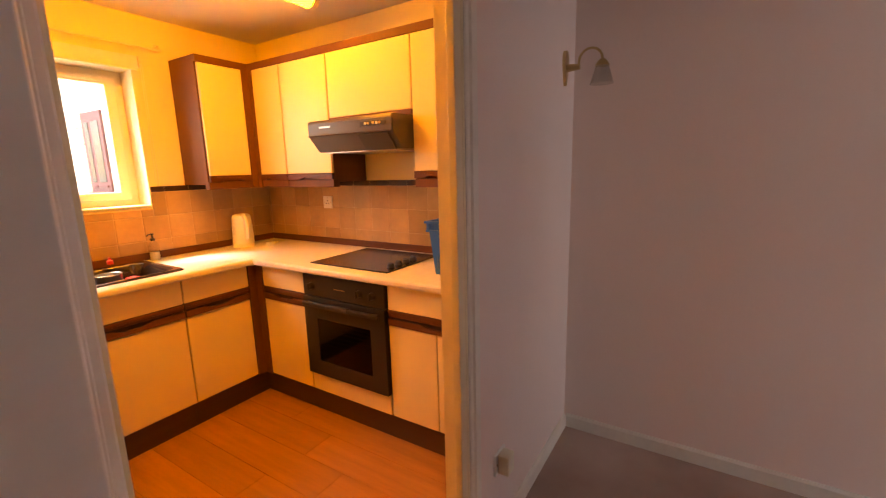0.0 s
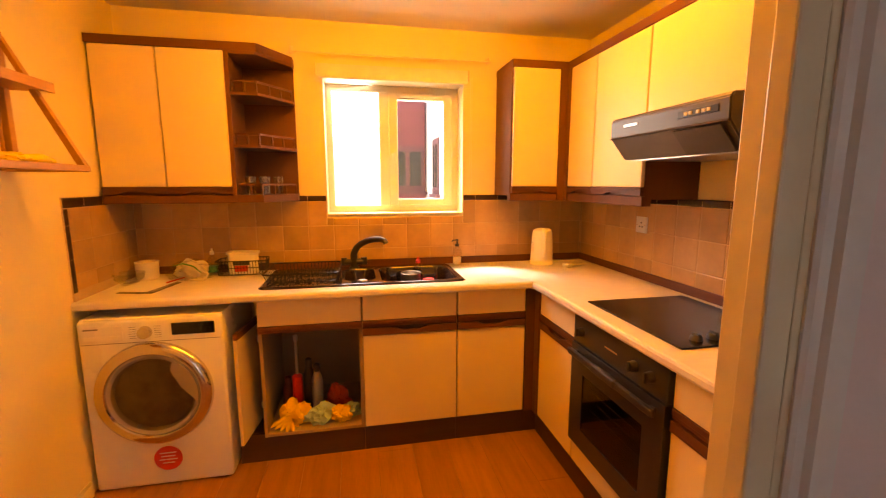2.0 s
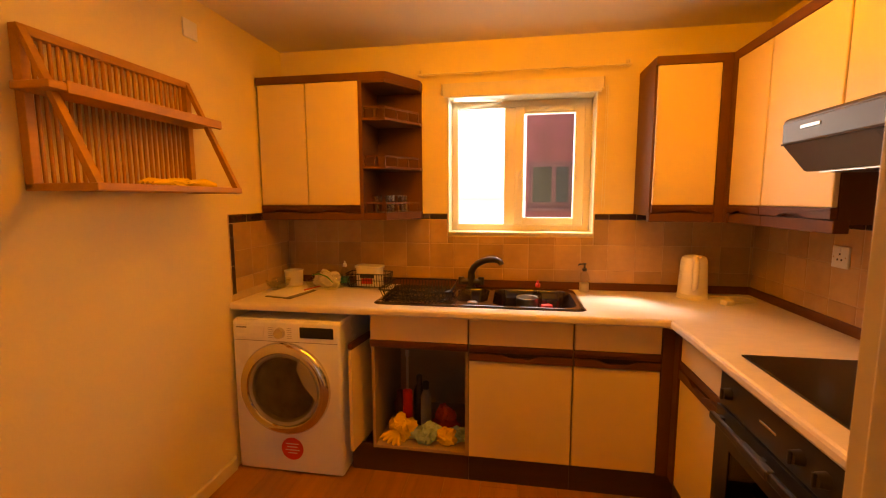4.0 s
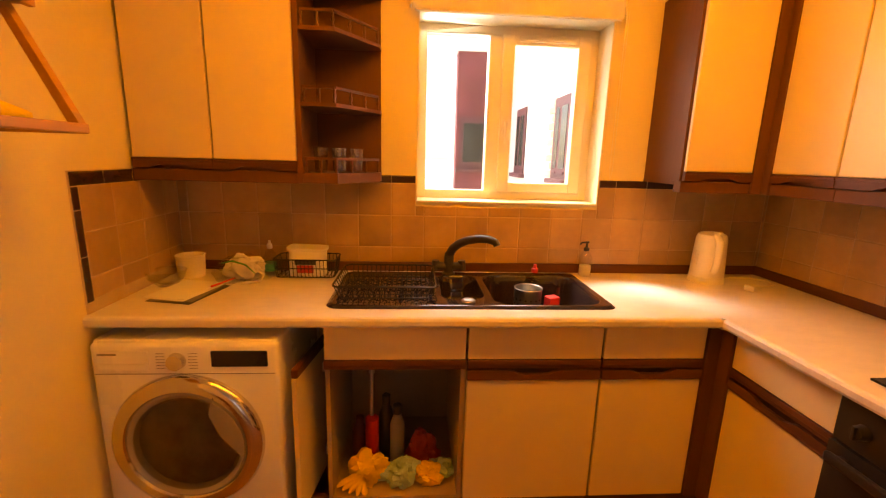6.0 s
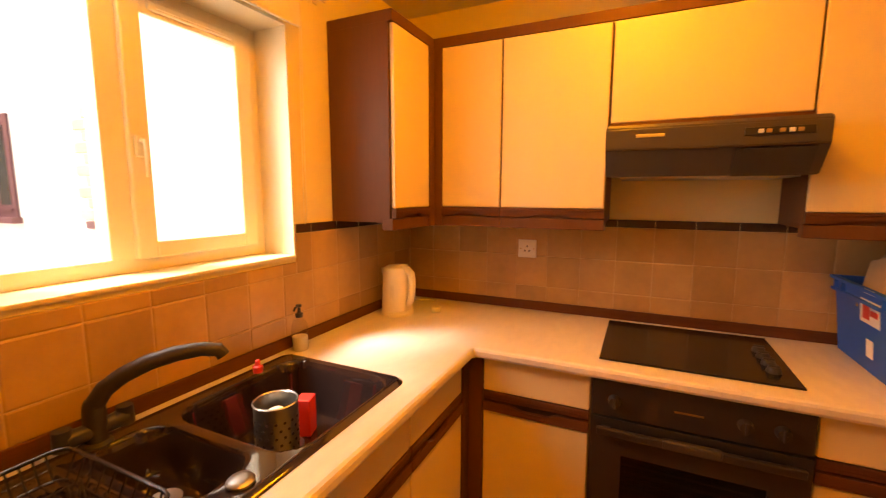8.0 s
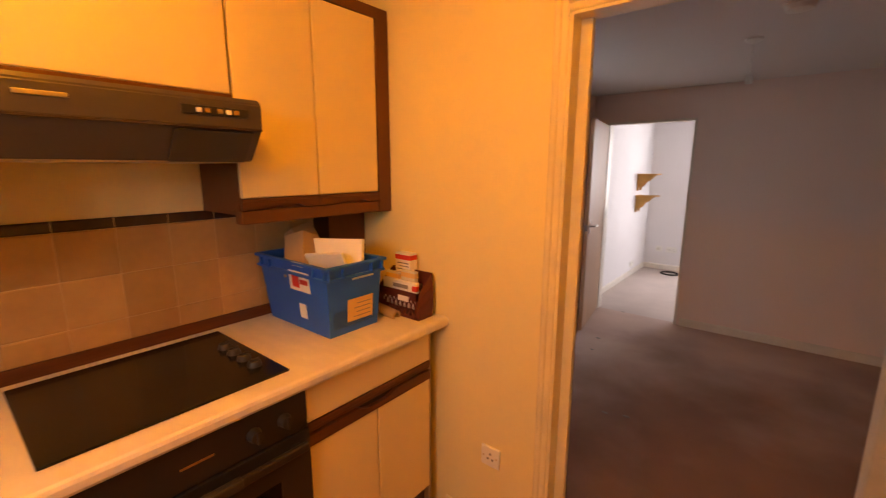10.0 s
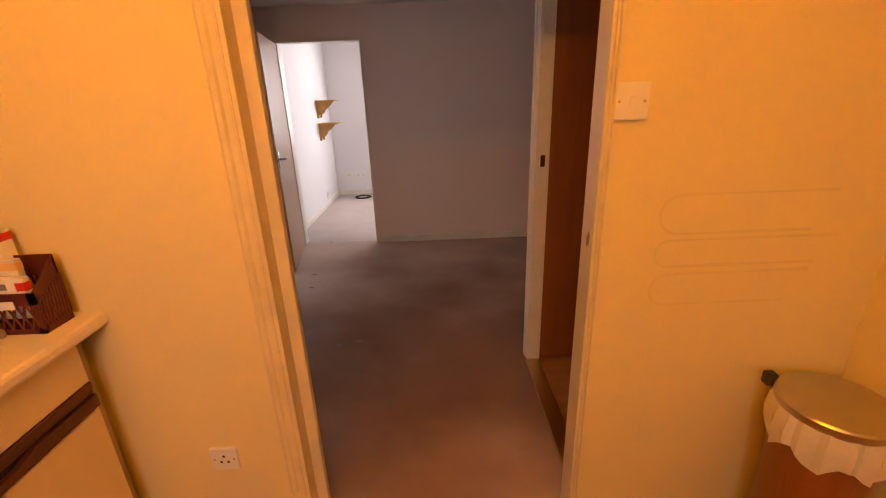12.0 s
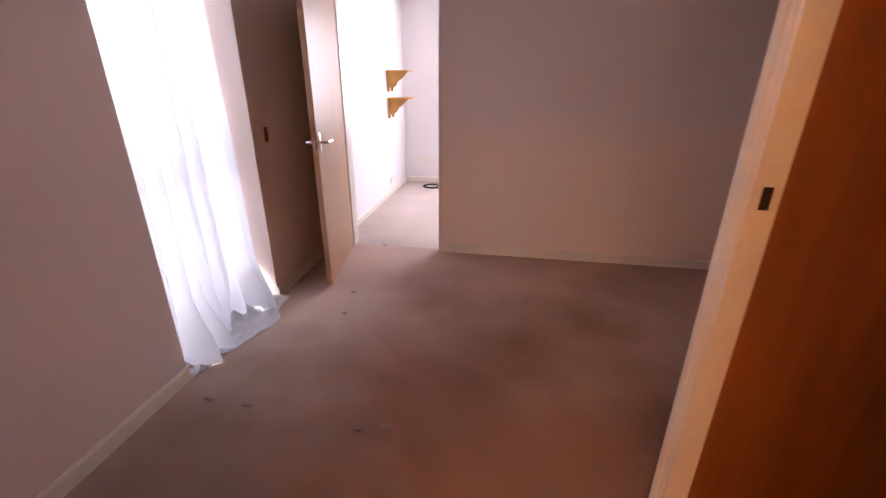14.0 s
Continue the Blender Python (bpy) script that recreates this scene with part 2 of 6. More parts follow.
M_pine = surface("orange_pine", (0.52, 0.265, 0.072), 0.45, spec=0.25, vary=0.35, big=5, fine=45, bump=0.05, stretch=(2, 0.4, 2))
M_door = surface("brown_door_veneer", (0.30, 0.105, 0.030), 0.38, vary=0.35, big=2.2, fine=40, bump=0.02, stretch=(6, 6, 0.5))
M_ldoor = surface("pale_door_veneer", (0.50, 0.29, 0.165), 0.35, vary=0.18, big=2.2, fine=40, bump=0.02, stretch=(6, 6, 0.5))
M_blue = surface("blue_plastic", (0.012, 0.120, 0.60), 0.45, vary=0.15, big=5, fine=60, bump=0.02)
M_maroon = surface("maroon_plastic", (0.11, 0.022, 0.018), 0.4, vary=0.2, big=8, fine=60, bump=0.02)
M_card = surface("brown_card", (0.42, 0.29, 0.17), 0.85, vary=0.15, big=6, fine=90, bump=0.08)
M_paper = surface("white_paper", (0.86, 0.85, 0.82), 0.8, vary=0.05, big=6, fine=120, bump=0.03)
M_orange = surface("orange_label", (0.75, 0.50, 0.22), 0.6, vary=0.08, big=10)
M_red = surface("red_plastic", (0.62, 0.035, 0.03), 0.4, vary=0.15, big=8)
M_print = surface("grey_print", (0.25, 0.23, 0.22), 0.7, vary=0.1)
M_yellow = surface("yellow_cloth", (0.78, 0.52, 0.05), 0.85, vary=0.2, big=14, fine=120, bump=0.2)
M_green = surface("green_cloth", (0.36, 0.50, 0.36), 0.9, vary=0.25, big=14, fine=160, bump=0.25)
M_linen = surface("cream_cloth", (0.72, 0.68, 0.58), 0.9, vary=0.15, big=10, fine=160, bump=0.2)
M_teal = surface("teal_plastic", (0.06, 0.32, 0.30), 0.4, vary=0.1)
M_brick = surface("yellow_brick", (0.58, 0.44, 0.30), 0.9, vary=0.3, big=6, fine=60, bump=0.2, each=0.12)
M_render = surface("pale_render", (0.78, 0.74, 0.68), 0.9, vary=0.08, big=1.5, fine=60, bump=0.1)
M_hung = surface("maroon_tile_hanging", (0.25, 0.085, 0.085), 0.8, spec=0.2, vary=0.4, big=3, fine=50, bump=0.1)
M_bframe = surface("brown_window_frame", (0.13, 0.045, 0.048), 0.45, vary=0.2, big=5, fine=60)
M_pave = surface("paving", (0.58, 0.56, 0.53), 0.9, vary=0.25, big=2.5, fine=50, bump=0.2)
M_grass = surface("garden_hedge", (0.08, 0.12, 0.05), 0.9, vary=0.4, big=7, fine=40, bump=0.3)
M_glass = glass("window_glass")
M_clear = glass("clear_plastic", (0.97, 0.98, 0.97), 0.06, 0.95)
M_tumbler = glass("tumbler_glass", (0.97, 0.97, 0.95), 0.02, 0.93, 0.10)
M_door_glass = glass("washer_glass", (0.62, 0.57, 0.50), 0.02, 0.90)
M_oven_glass = glass("oven_glass", (0.42, 0.38, 0.34), 0.03, 0.6)
M_tube = glow("lamp_diffuser", (1.0, 0.36, 0.014), 11.6)
# trodden, stained patches in the middle of the living room carpet
n, l = M_carpet.node_tree.nodes, M_carpet.node_tree.links
place, far, span, patch, tip, both, stain = [n.new("ShaderNode" + k) for k in ("TexCoord", "VectorMath", "MapRange", "TexNoise", "MapRange", "Math", "Mix")]
far.operation, both.operation, stain.data_type, stain.blend_type = 'DISTANCE', 'MULTIPLY_ADD', 'RGBA', 'MULTIPLY'
far.inputs[1].default_value = (-1.55, -3.45, 0.0)
span.inputs["From Min"].default_value, span.inputs["From Max"].default_value = 0.3, 1.9
span.inputs["To Min"].default_value, span.inputs["To Max"].default_value = 0.62, 0.0
patch.inputs["Scale"].default_value, patch.inputs["Detail"].default_value, patch.inputs["Distortion"].default_value = 1.7, 4.0, 0.0
both.inputs[1].default_value = 0.9
tip.inputs["From Min"].default_value, tip.inputs["From Max"].default_value = 0.52, 1.02
stain.inputs[7].default_value = (0.56, 0.46, 0.40, 1)
l.new(place.outputs["Object"], far.inputs[0])
l.new(far.outputs["Value"], span.inputs["Value"])
l.new(place.outputs["Object"], patch.inputs["Vector"])
l.new(patch.outputs["Fac"], both.inputs[0])
l.new(span.outputs["Result"], both.inputs[2])
l.new(both.outputs[0], tip.inputs["Value"])
l.new(tip.outputs["Result"], stain.inputs[0])
p = n["Principled BSDF"]
l.new(p.inputs["Base Color"].links[0].from_socket, stain.inputs[6])
l.new(stain.outputs[2], p.inputs["Base Color"])
M_lcd = surface("display_black", (0.012, 0.012, 0.014), 0.12, vary=0.2)

m, n, l, p = shader("sheer_curtain")
p.inputs["Base Color"].default_value = (0.78, 0.81, 0.86, 1)
p.inputs["Roughness"].default_value = 0.9
tl, tp, m1, m2 = n.new("ShaderNodeBsdfTranslucent"), n.new("ShaderNodeBsdfTransparent"), n.new("ShaderNodeMixShader"), n.new("ShaderNodeMixShader")
tl.inputs["Color"].default_value = (0.48, 0.52, 0.58, 1)
weave = n.new("ShaderNodeTexNoise")
weave.inputs["Scale"].default_value = 11.0
wr = n.new("ShaderNodeMapRange")
wr.inputs["To Min"].default_value, wr.inputs["To Max"].default_value = 0.0, 0.05
l.new(weave.outputs["Fac"], wr.inputs["Value"])
m1.inputs[0].default_value = 0.24
l.new(p.outputs[0], m1.inputs[1])
l.new(tl.outputs[0], m1.inputs[2])
l.new(wr.outputs["Result"], m2.inputs[0])
l.new(m1.outputs[0], m2.inputs[1])
l.new(tp.outputs[0], m2.inputs[2])
l.new(m2.outputs[0], n["Material Output"].inputs["Surface"])
M_sheer = m

# ---------------------------------------------------------------- the shell
KC, LC = 2.385, 2.250          # ceilings of the kitchen and of the living room
DX0, DX1, DH = -1.998, -1.078, 2.0   # kitchen doorway
WX0, WX1, WZ0, WZ1 = -1.730, -0.863, 1.246, 2.070   # kitchen window
HY0, HY1 = -3.335, -2.545     # doorway to the hall
LWY0, LWY1 = -4.565, -3.715   # living room window
BX0, BX1 = -0.930, -0.137     # doorway to the bedroom
OX, FY, BE = 0.020, -5.560, -8.050   # faces of the outer wall, the living room's far wall and the bedroom's end wall


def structure(name, bm, material, label, category):
    return solid(name, bm, material, label, category, kind="structure")


floor_base = structure("floor", bx(-2.93, 0.1, -2.361, 0.2, -0.12, -0.012), M_plinth, "kitchen floor of orange-brown wood laminate planks", "floor")
carpet = structure("carpet", box(bx(-2.10, 0.35, FY - 0.05, -2.361, -0.12, 0.0), -3.35, -2.10, FY - 0.05, -3.385, -0.12, 0.0), M_carpet, "worn grey-brown carpet with stains in the empty living room", "carpet")
bcarpet = structure("bedroom_carpet", bx(-3.2, 0.2, BE - 0.1, FY - 0.05, -0.12, 0.0), M_bcarpet, "pale beige bedroom carpet", "carpet")
hall_floor = structure("hall_floor", bx(-3.6, -2.10, -3.385, -2.361, -0.12, -0.004), M_hlam, "orange-brown wood laminate hall floor", "floor")
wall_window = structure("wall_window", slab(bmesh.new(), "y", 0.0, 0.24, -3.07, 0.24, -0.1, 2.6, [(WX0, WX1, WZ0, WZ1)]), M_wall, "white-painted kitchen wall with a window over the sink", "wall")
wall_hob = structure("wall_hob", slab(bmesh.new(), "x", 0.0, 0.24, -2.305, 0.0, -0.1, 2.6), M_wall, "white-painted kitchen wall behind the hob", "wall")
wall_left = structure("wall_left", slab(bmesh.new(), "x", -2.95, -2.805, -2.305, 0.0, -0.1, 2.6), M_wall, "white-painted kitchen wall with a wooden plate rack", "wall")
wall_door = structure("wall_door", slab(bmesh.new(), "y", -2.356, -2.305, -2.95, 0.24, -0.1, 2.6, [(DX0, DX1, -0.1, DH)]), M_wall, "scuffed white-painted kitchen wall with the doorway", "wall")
wall_door2 = structure("wall_door_living", slab(bmesh.new(), "y", -2.385, -2.356, -3.6, 0.30, -0.1, 2.6, [(DX0, DX1, -0.1, DH)]), M_lwall, "white-painted living room wall beside the kitchen doorway", "wall")
ceiling = structure("ceiling", bx(-2.805, 0.0, -2.305, 0.0, KC, KC + 0.1), M_ceil, "white-painted kitchen ceiling", "ceiling")
wall_hall = structure("wall_hall", slab(bmesh.new(), "x", -2.118, -2.058, -3.400, -2.385, -0.1, 2.6, [(HY0, HY1, -0.1, 1.97)]), M_lwall, "white-painted wall with the doorway to the hall", "wall")
wall_outer = structure("wall_outer", slab(bmesh.new(), "x", OX, 0.30, FY - 0.1, -2.385, -0.1, 2.6, [(LWY0, LWY1, -0.1, 2.08)]), M_lwall, "white-painted living room wall with a curtained glazed door", "wall")
wall_far = structure("wall_far", slab(bmesh.new(), "y", FY - 0.1, FY, -3.3, OX, -0.1, 2.6, [(BX0, BX1, -0.1, 1.975)]), M_lwall, "plain white-painted living room wall with the bedroom doorway", "wall")
lceil = structure("ceiling_living", bx(-3.6, OX, FY, -2.385, LC, LC + 0.1), M_ceil, "white-painted living room ceiling", "ceiling")
wall_bed1 = structure("wall_bedroom_side", slab(bmesh.new(), "x", 0.010, 0.27, BE - 0.25, FY - 0.1, -0.1, 2.6), M_bwall, "white bedroom wall with two small shelves", "wall")
wall_bed2 = structure("wall_bedroom_end", slab(bmesh.new(), "y", BE - 0.24, BE, -3.3, 0.010, -0.1, 2.6, [(-2.2, -0.9, 0.85, 2.05)]), M_bwall, "white bedroom wall with sockets and a window", "wall")
wall_bed3 = structure("wall_bedroom_inner", slab(bmesh.new(), "x", -3.3, -3.2, BE, FY - 0.1, -0.1, 2.6), M_bwall, "white bedroom wall", "wall")
bceil = structure("ceiling_bedroom", bx(-3.2, 0.010, BE, FY - 0.1, LC, LC + 0.1), M_ceil, "white bedroom ceiling", "ceiling")
wall_alcove = structure("wall_alcove", slab(bmesh.new(), "y", -3.400, -3.361, -3.5, -2.118, -0.1, 2.6), M_lwall, "white-painted wall between hall and living room", "wall")
wall_west = structure("wall_west", slab(bmesh.new(), "x", -3.4, -3.3, FY, -3.400, -0.1, 2.6), M_lwall, "white-painted living room end wall", "wall")
wall_hall2 = structure("wall_hall_side", slab(bmesh.new(), "x", -3.6, -3.5, -3.400, -2.385, -0.1, 2.6), M_lwall, "white hall wall", "wall")


def skirting(name, F, runs, h=0.075):
    bm = bmesh.new()
    for axis, a, s, u0, u1 in runs:
        prof = [(0, 0), (0.014, 0), (0.014, h - 0.012), (0.006, h), (0, h)]
        if axis == "x":
            prism(bm, [Vector((a + s * d, u0, z)) for d, z in prof], (0, u1 - u0, 0))
        else:
            prism(bm, [Vector((u0, a + s * d, z)) for d, z in prof], (u1 - u0, 0, 0))
    return structure(name, bm, F, "white-painted wooden skirting board", "skirting")


skirting("baseboard", M_trim, [("x", OX, -1, LWY1 + 0.002, -2.399), ("x", OX, -1, FY + 0.016, LWY0 - 0.002), ("y", -2.385, -1, DX1 + 0.06, OX - 0.014),
                               ("y", FY, 1, -3.29, BX0 - 0.03), ("y", -3.400, -1, -3.29, -2.068)])
skirting("baseboard_bedroom", M_trim, [("x", 0.010, -1, BE + 0.016, FY - 0.125), ("y", BE, 1, -3.18, -0.006)])
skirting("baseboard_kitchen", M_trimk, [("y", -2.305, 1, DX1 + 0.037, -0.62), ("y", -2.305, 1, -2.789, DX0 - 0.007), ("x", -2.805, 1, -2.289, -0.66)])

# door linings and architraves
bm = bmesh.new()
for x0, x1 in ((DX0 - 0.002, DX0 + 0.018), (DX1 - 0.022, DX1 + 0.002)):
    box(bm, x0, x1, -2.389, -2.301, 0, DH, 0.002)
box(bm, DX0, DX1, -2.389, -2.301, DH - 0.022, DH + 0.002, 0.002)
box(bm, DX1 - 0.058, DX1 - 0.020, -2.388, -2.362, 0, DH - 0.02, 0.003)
structure("door_frame_kitchen", bm, M_trimk, "white-painted kitchen door lining in a warm-lit tint, door removed", "door frame")


def architrave(name, material, F, u0, u1, head, w=0.066, t=0.016, w0=None):
    """Moulded trim round an opening; F(u, d, z) lays it on its wall."""
    bm = bmesh.new()
    prof = [(0, 0), (0, 0.007), (0.006, 0.010), (0.020, 0.010), (0.026, 0.016), (w - 0.008, t), (w, t - 0.006), (w, 0)]
    for u, s in ((u0, -1), (u1, 1)):
        lim = (w0 or w) if s < 0 else w
        prism(bm, [F(u + s * a * lim / w, d, 0.0) for a, d in prof], F(0, 0, head + w) - F(0, 0, 0))
    prism(bm, [F(u0, d, head + a) for a, d in prof], F(u1, 0, 0) - F(u0, 0, 0))
    return structure(name, bm, material, "white-painted moulded door architrave", "architrave")


architrave("architrave_kitchen", M_trimk, lambda u, d, z: Vector((u, -2.305 + d, z)), DX0 + 0.010, DX1 - 0.010, DH - 0.012, w=0.046, w0=0.016)
architrave("architrave_living", M_trim, lambda u, d, z: Vector((u, -2.385 - d, z)), DX0 + 0.010, DX1 - 0.010, DH - 0.012, w0=0.040)
architrave("architrave_hall", M_trim, lambda u, d, z: Vector((-2.058 + d, u, z)), HY0 + 0.010, HY1 - 0.010, 1.958)
bm = bmesh.new()
for y0, y1 in ((HY0 - 0.002, HY0 + 0.024), (HY1 - 0.024, HY1 + 0.002)):
    box(bm, -2.122, -2.054, y0, y1, 0, 1.97, 0.002)
box(bm, -2.122, -2.054, HY0, HY1, 1.948, 1.972, 0.002)
hall_frame = structure("door_frame_hall", bm, M_trim, "white-painted hall door lining with hinges and a strike plate", "door frame")
bm = bmesh.new()
for x0, x1 in ((BX0 - 0.002, BX0 + 0.02), (BX1 - 0.02, BX1 + 0.002)):
    box(bm, x0, x1, FY - 0.104, FY + 0.006, 0, 1.975, 0.002)
box(bm, BX0, BX1, FY - 0.104, FY + 0.006, 1.955, 1.977, 0.002)
structure("door_frame_bedroom", bm, M_trim, "white-painted bedroom door lining", "door frame")
structure("threshold", bx(-2.120, -2.040, HY0 + 0.024, HY1 - 0.024, -0.004, 0.008, 0.004), M_brass, "metal threshold strip between carpet and laminate", "threshold")
structure("threshold_kitchen", bx(DX0 + 0.03, DX1 - 0.03, -2.381, -2.31, -0.004, 0.008, 0.004), M_brass, "metal threshold strip in the kitchen doorway", "threshold")

# ---------------------------------------------------------------- kitchen window and lamp
win = thing("window_1", "white plastic casement window with a fixed pane and an opening sash", "window", (-1.30, 0.1, WZ0), kind="structure")
bm = bmesh.new()
for a in ((WX0, WX0 + 0.045, WZ0 + 0.012, WZ1), (WX1 - 0.045, WX1, WZ0 + 0.012, WZ1), (-1.392, -1.322, WZ0 + 0.05, WZ1 - 0.045)):
    box(bm, a[0], a[1], 0.145, 0.210, a[2], a[3], 0.004)
box(bm, WX0 + 0.04, WX1 - 0.04, 0.146, 0.209, WZ0 + 0.012, WZ0 + 0.056, 0.004)
box(bm, WX0 + 0.04, WX1 - 0.04, 0.146, 0.209, WZ1 - 0.045, WZ1, 0.004)
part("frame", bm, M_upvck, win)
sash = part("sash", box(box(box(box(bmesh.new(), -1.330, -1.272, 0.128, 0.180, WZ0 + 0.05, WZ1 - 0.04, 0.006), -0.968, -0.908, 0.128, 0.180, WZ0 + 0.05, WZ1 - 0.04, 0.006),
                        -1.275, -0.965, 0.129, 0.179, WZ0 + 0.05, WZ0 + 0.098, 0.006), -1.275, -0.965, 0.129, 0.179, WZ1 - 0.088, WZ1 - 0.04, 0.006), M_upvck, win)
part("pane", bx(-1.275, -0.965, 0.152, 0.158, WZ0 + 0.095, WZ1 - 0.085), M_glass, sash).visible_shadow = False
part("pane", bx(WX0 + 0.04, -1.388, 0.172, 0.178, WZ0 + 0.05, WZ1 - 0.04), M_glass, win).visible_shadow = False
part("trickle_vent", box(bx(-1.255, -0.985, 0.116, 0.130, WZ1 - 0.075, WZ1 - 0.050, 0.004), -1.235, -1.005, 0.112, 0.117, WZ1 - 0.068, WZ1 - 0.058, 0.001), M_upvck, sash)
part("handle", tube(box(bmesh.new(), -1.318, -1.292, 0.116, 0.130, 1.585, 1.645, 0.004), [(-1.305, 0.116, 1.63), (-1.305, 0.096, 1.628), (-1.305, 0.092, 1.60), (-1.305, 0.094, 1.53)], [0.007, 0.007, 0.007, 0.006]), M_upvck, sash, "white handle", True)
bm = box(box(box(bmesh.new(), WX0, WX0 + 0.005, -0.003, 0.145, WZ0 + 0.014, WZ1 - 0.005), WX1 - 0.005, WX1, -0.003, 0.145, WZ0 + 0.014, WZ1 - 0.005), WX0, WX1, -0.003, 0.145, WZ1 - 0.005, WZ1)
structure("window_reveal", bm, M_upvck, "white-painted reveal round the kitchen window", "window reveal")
structure("window_sill", bx(WX0 + 0.002, WX1 - 0.002, -0.012, 0.148, WZ0 + 0.001, WZ0 + 0.014, 0.004), M_trimk, "white-painted window sill over the sink", "sill")

blind = thing("roller_blind", "rolled-up cream roller blind above the kitchen window", "blind", (-1.30, -0.02, 2.09))
bm = rod(bmesh.new(), (-1.755, -0.030, 2.105), (-0.845, -0.030, 2.105), 0.022, seg=20)
part("roll", bm, M_linen, blind, "", True)
part("fabric", bx(-1.752, -0.848, -0.056, -0.053, 2.062, 2.134), M_linen, blind)
part("hem_bar", bx(-1.745, -0.855, -0.060, -0.049, 2.053, 2.066, 0.003), M_linen, blind)
for x in (-1.765, -0.842):
    part("bracket", box(bmesh.new(), x, x + 0.006, -0.052, 0.0, 2.075, 2.140, 0.002), M_trimk, blind)
part("cord", tube(bmesh.new(), [(-0.825, -0.03, 2.10), (-0.823, -0.02, 1.8), (-0.826, -0.018, 1.42), (-0.818, -0.016, 1.37), (-0.811, -0.018, 1.42), (-0.812, -0.02, 1.8), (-0.815, -0.03, 2.10)], 0.0016, 6), M_plastic, blind)
crod = thing("curtain_rail", "thin cream metal curtain wire rail above the blind", "curtain rail", (-1.30, -0.05, 2.2))
part("rail", rod(bmesh.new(), (-1.905, -0.045, 2.195), (-0.700, -0.045, 2.195), 0.005), M_trimk, crod, "", True)
for x in (-1.895, -0.710):
    part("bracket", tube(box(bmesh.new(), x - 0.012, x + 0.012, -0.006, 0.0, 2.19, 2.235, 0.003), [(x, -0.004, 2.22), (x, -0.04, 2.222), (x, -0.046, 2.19)], 0.0045), M_trimk, crod, "", True)

lamp = thing("ceiling_light", "long fluorescent batten light with a warm glowing diffuser", "ceiling light", (-1.29, -1.085, KC))
part("body", bx(-2.16, -0.42, -1.115, -1.055, 2.340, KC, 0.006), M_trim, lamp)
bm = bmesh.new()
prism(bm, [Vector((-2.145, -1.085 + 0.046 * math.cos(a), 2.342 - 0.040 * math.sin(a))) for a in [math.pi * k / 10 for k in range(11)]], (1.71, 0, 0))
part("diffuser", bm, M_tube, lamp, "glowing warm white diffuser")
for x0 in (-2.178, -0.436):
    bm = bmesh.new()
    prism(bm, [Vector((x0, -1.085 + 0.052 * math.cos(a), 2.344 - 0.046 * math.sin(a))) for a in [math.pi * k / 10 for k in range(11)]], (0.034, 0, 0))
    part("end_cap", bm, M_trim, lamp)

# ---------------------------------------------------------------- fitted units
FR = 0.585      # front of the base units from the wall


def wavy(F, u0, u1, d0, d1, zlo, zhi, dip, down):
    """A strip of moulding with a scooped finger grip in the middle of one long edge."""
    bm, n = bmesh.new(), 26
    mid, half = (u0 + u1) / 2, min(0.095, (u1 - u0) * 0.36)

    def edge(u):
        k = abs(u - mid) / half
        return dip * (0.5 + 0.5 * math.cos(math.pi * min(1, max(0, (k - 0.45) / 0.55)))) if k < 1 else 0.0
    us = [u0 + (u1 - u0) * i / n for i in range(n + 1)]
    pts = [F(u, d0, zhi - (0 if down else edge(u))) for u in us] + [F(u, d0, zlo + (edge(u) if down else 0)) for u in reversed(us)]
    return prism(bm, pts, F(0, d1, 0) - F(0, d0, 0))


def base_rail(F, u0, u1, parent):
    """The two-part moulded grip under a drawer front."""
    # the backing strip carries the shade behind the grip in its near-black colour
    r = part("handle_rail", lbox(F, u0, u1, FR - 0.030, FR - 0.012, 0.662, 0.742), M_recess_shade, parent, "dark wooden grip rail")
    bm = lbox(F, u0, u1, FR - 0.014, FR + 0.004, 0.722, 0.742, 0.003)
    lbox(F, u0, u1, FR - 0.014, FR + 0.0005, 0.708, 0.7225, 0.003, bm)
    part("moulding", bm, M_rail, r)
    part("grip", wavy(F, u0, u1, FR - 0.014, FR + 0.005, 0.664, 0.701, 0.016, False), M_rail, r)
    bm = lbox(F, u0, u1, FR - 0.004, FR + 0.0065, 0.664, 0.671, 0.002)
    part("bead", bm, M_rail, r)


def carcass(F, u0, u1, parent, open_front=False):
    top = 0.74 if F is WR else 0.877
    part("side_panel", lbox(F, u0, u0 + 0.016, 0.03, FR - 0.022, 0.140, top), M_inside, parent)
    part("side_panel", lbox(F, u1 - 0.016, u1, 0.03, FR - 0.022, 0.140, top), M_inside, parent)
    part("bottom", lbox(F, u0 + 0.016, u1 - 0.016, 0.03, FR - 0.024, 0.140, 0.156), M_inside, parent)
    part("back", lbox(F, u0 + 0.016, u1 - 0.016, 0.03, 0.040, 0.156, top), M_inside, parent)
    if not open_front:
        part("front_panel", lbox(F, u0 + 0.016, u1 - 0.016, FR - 0.040, FR - 0.028, 0.156, top), M_inside, parent)


M_inside = surface("cabinet_lining", (0.38, 0.28, 0.18), 0.6, vary=0.15, big=4, fine=60, bump=0.02)


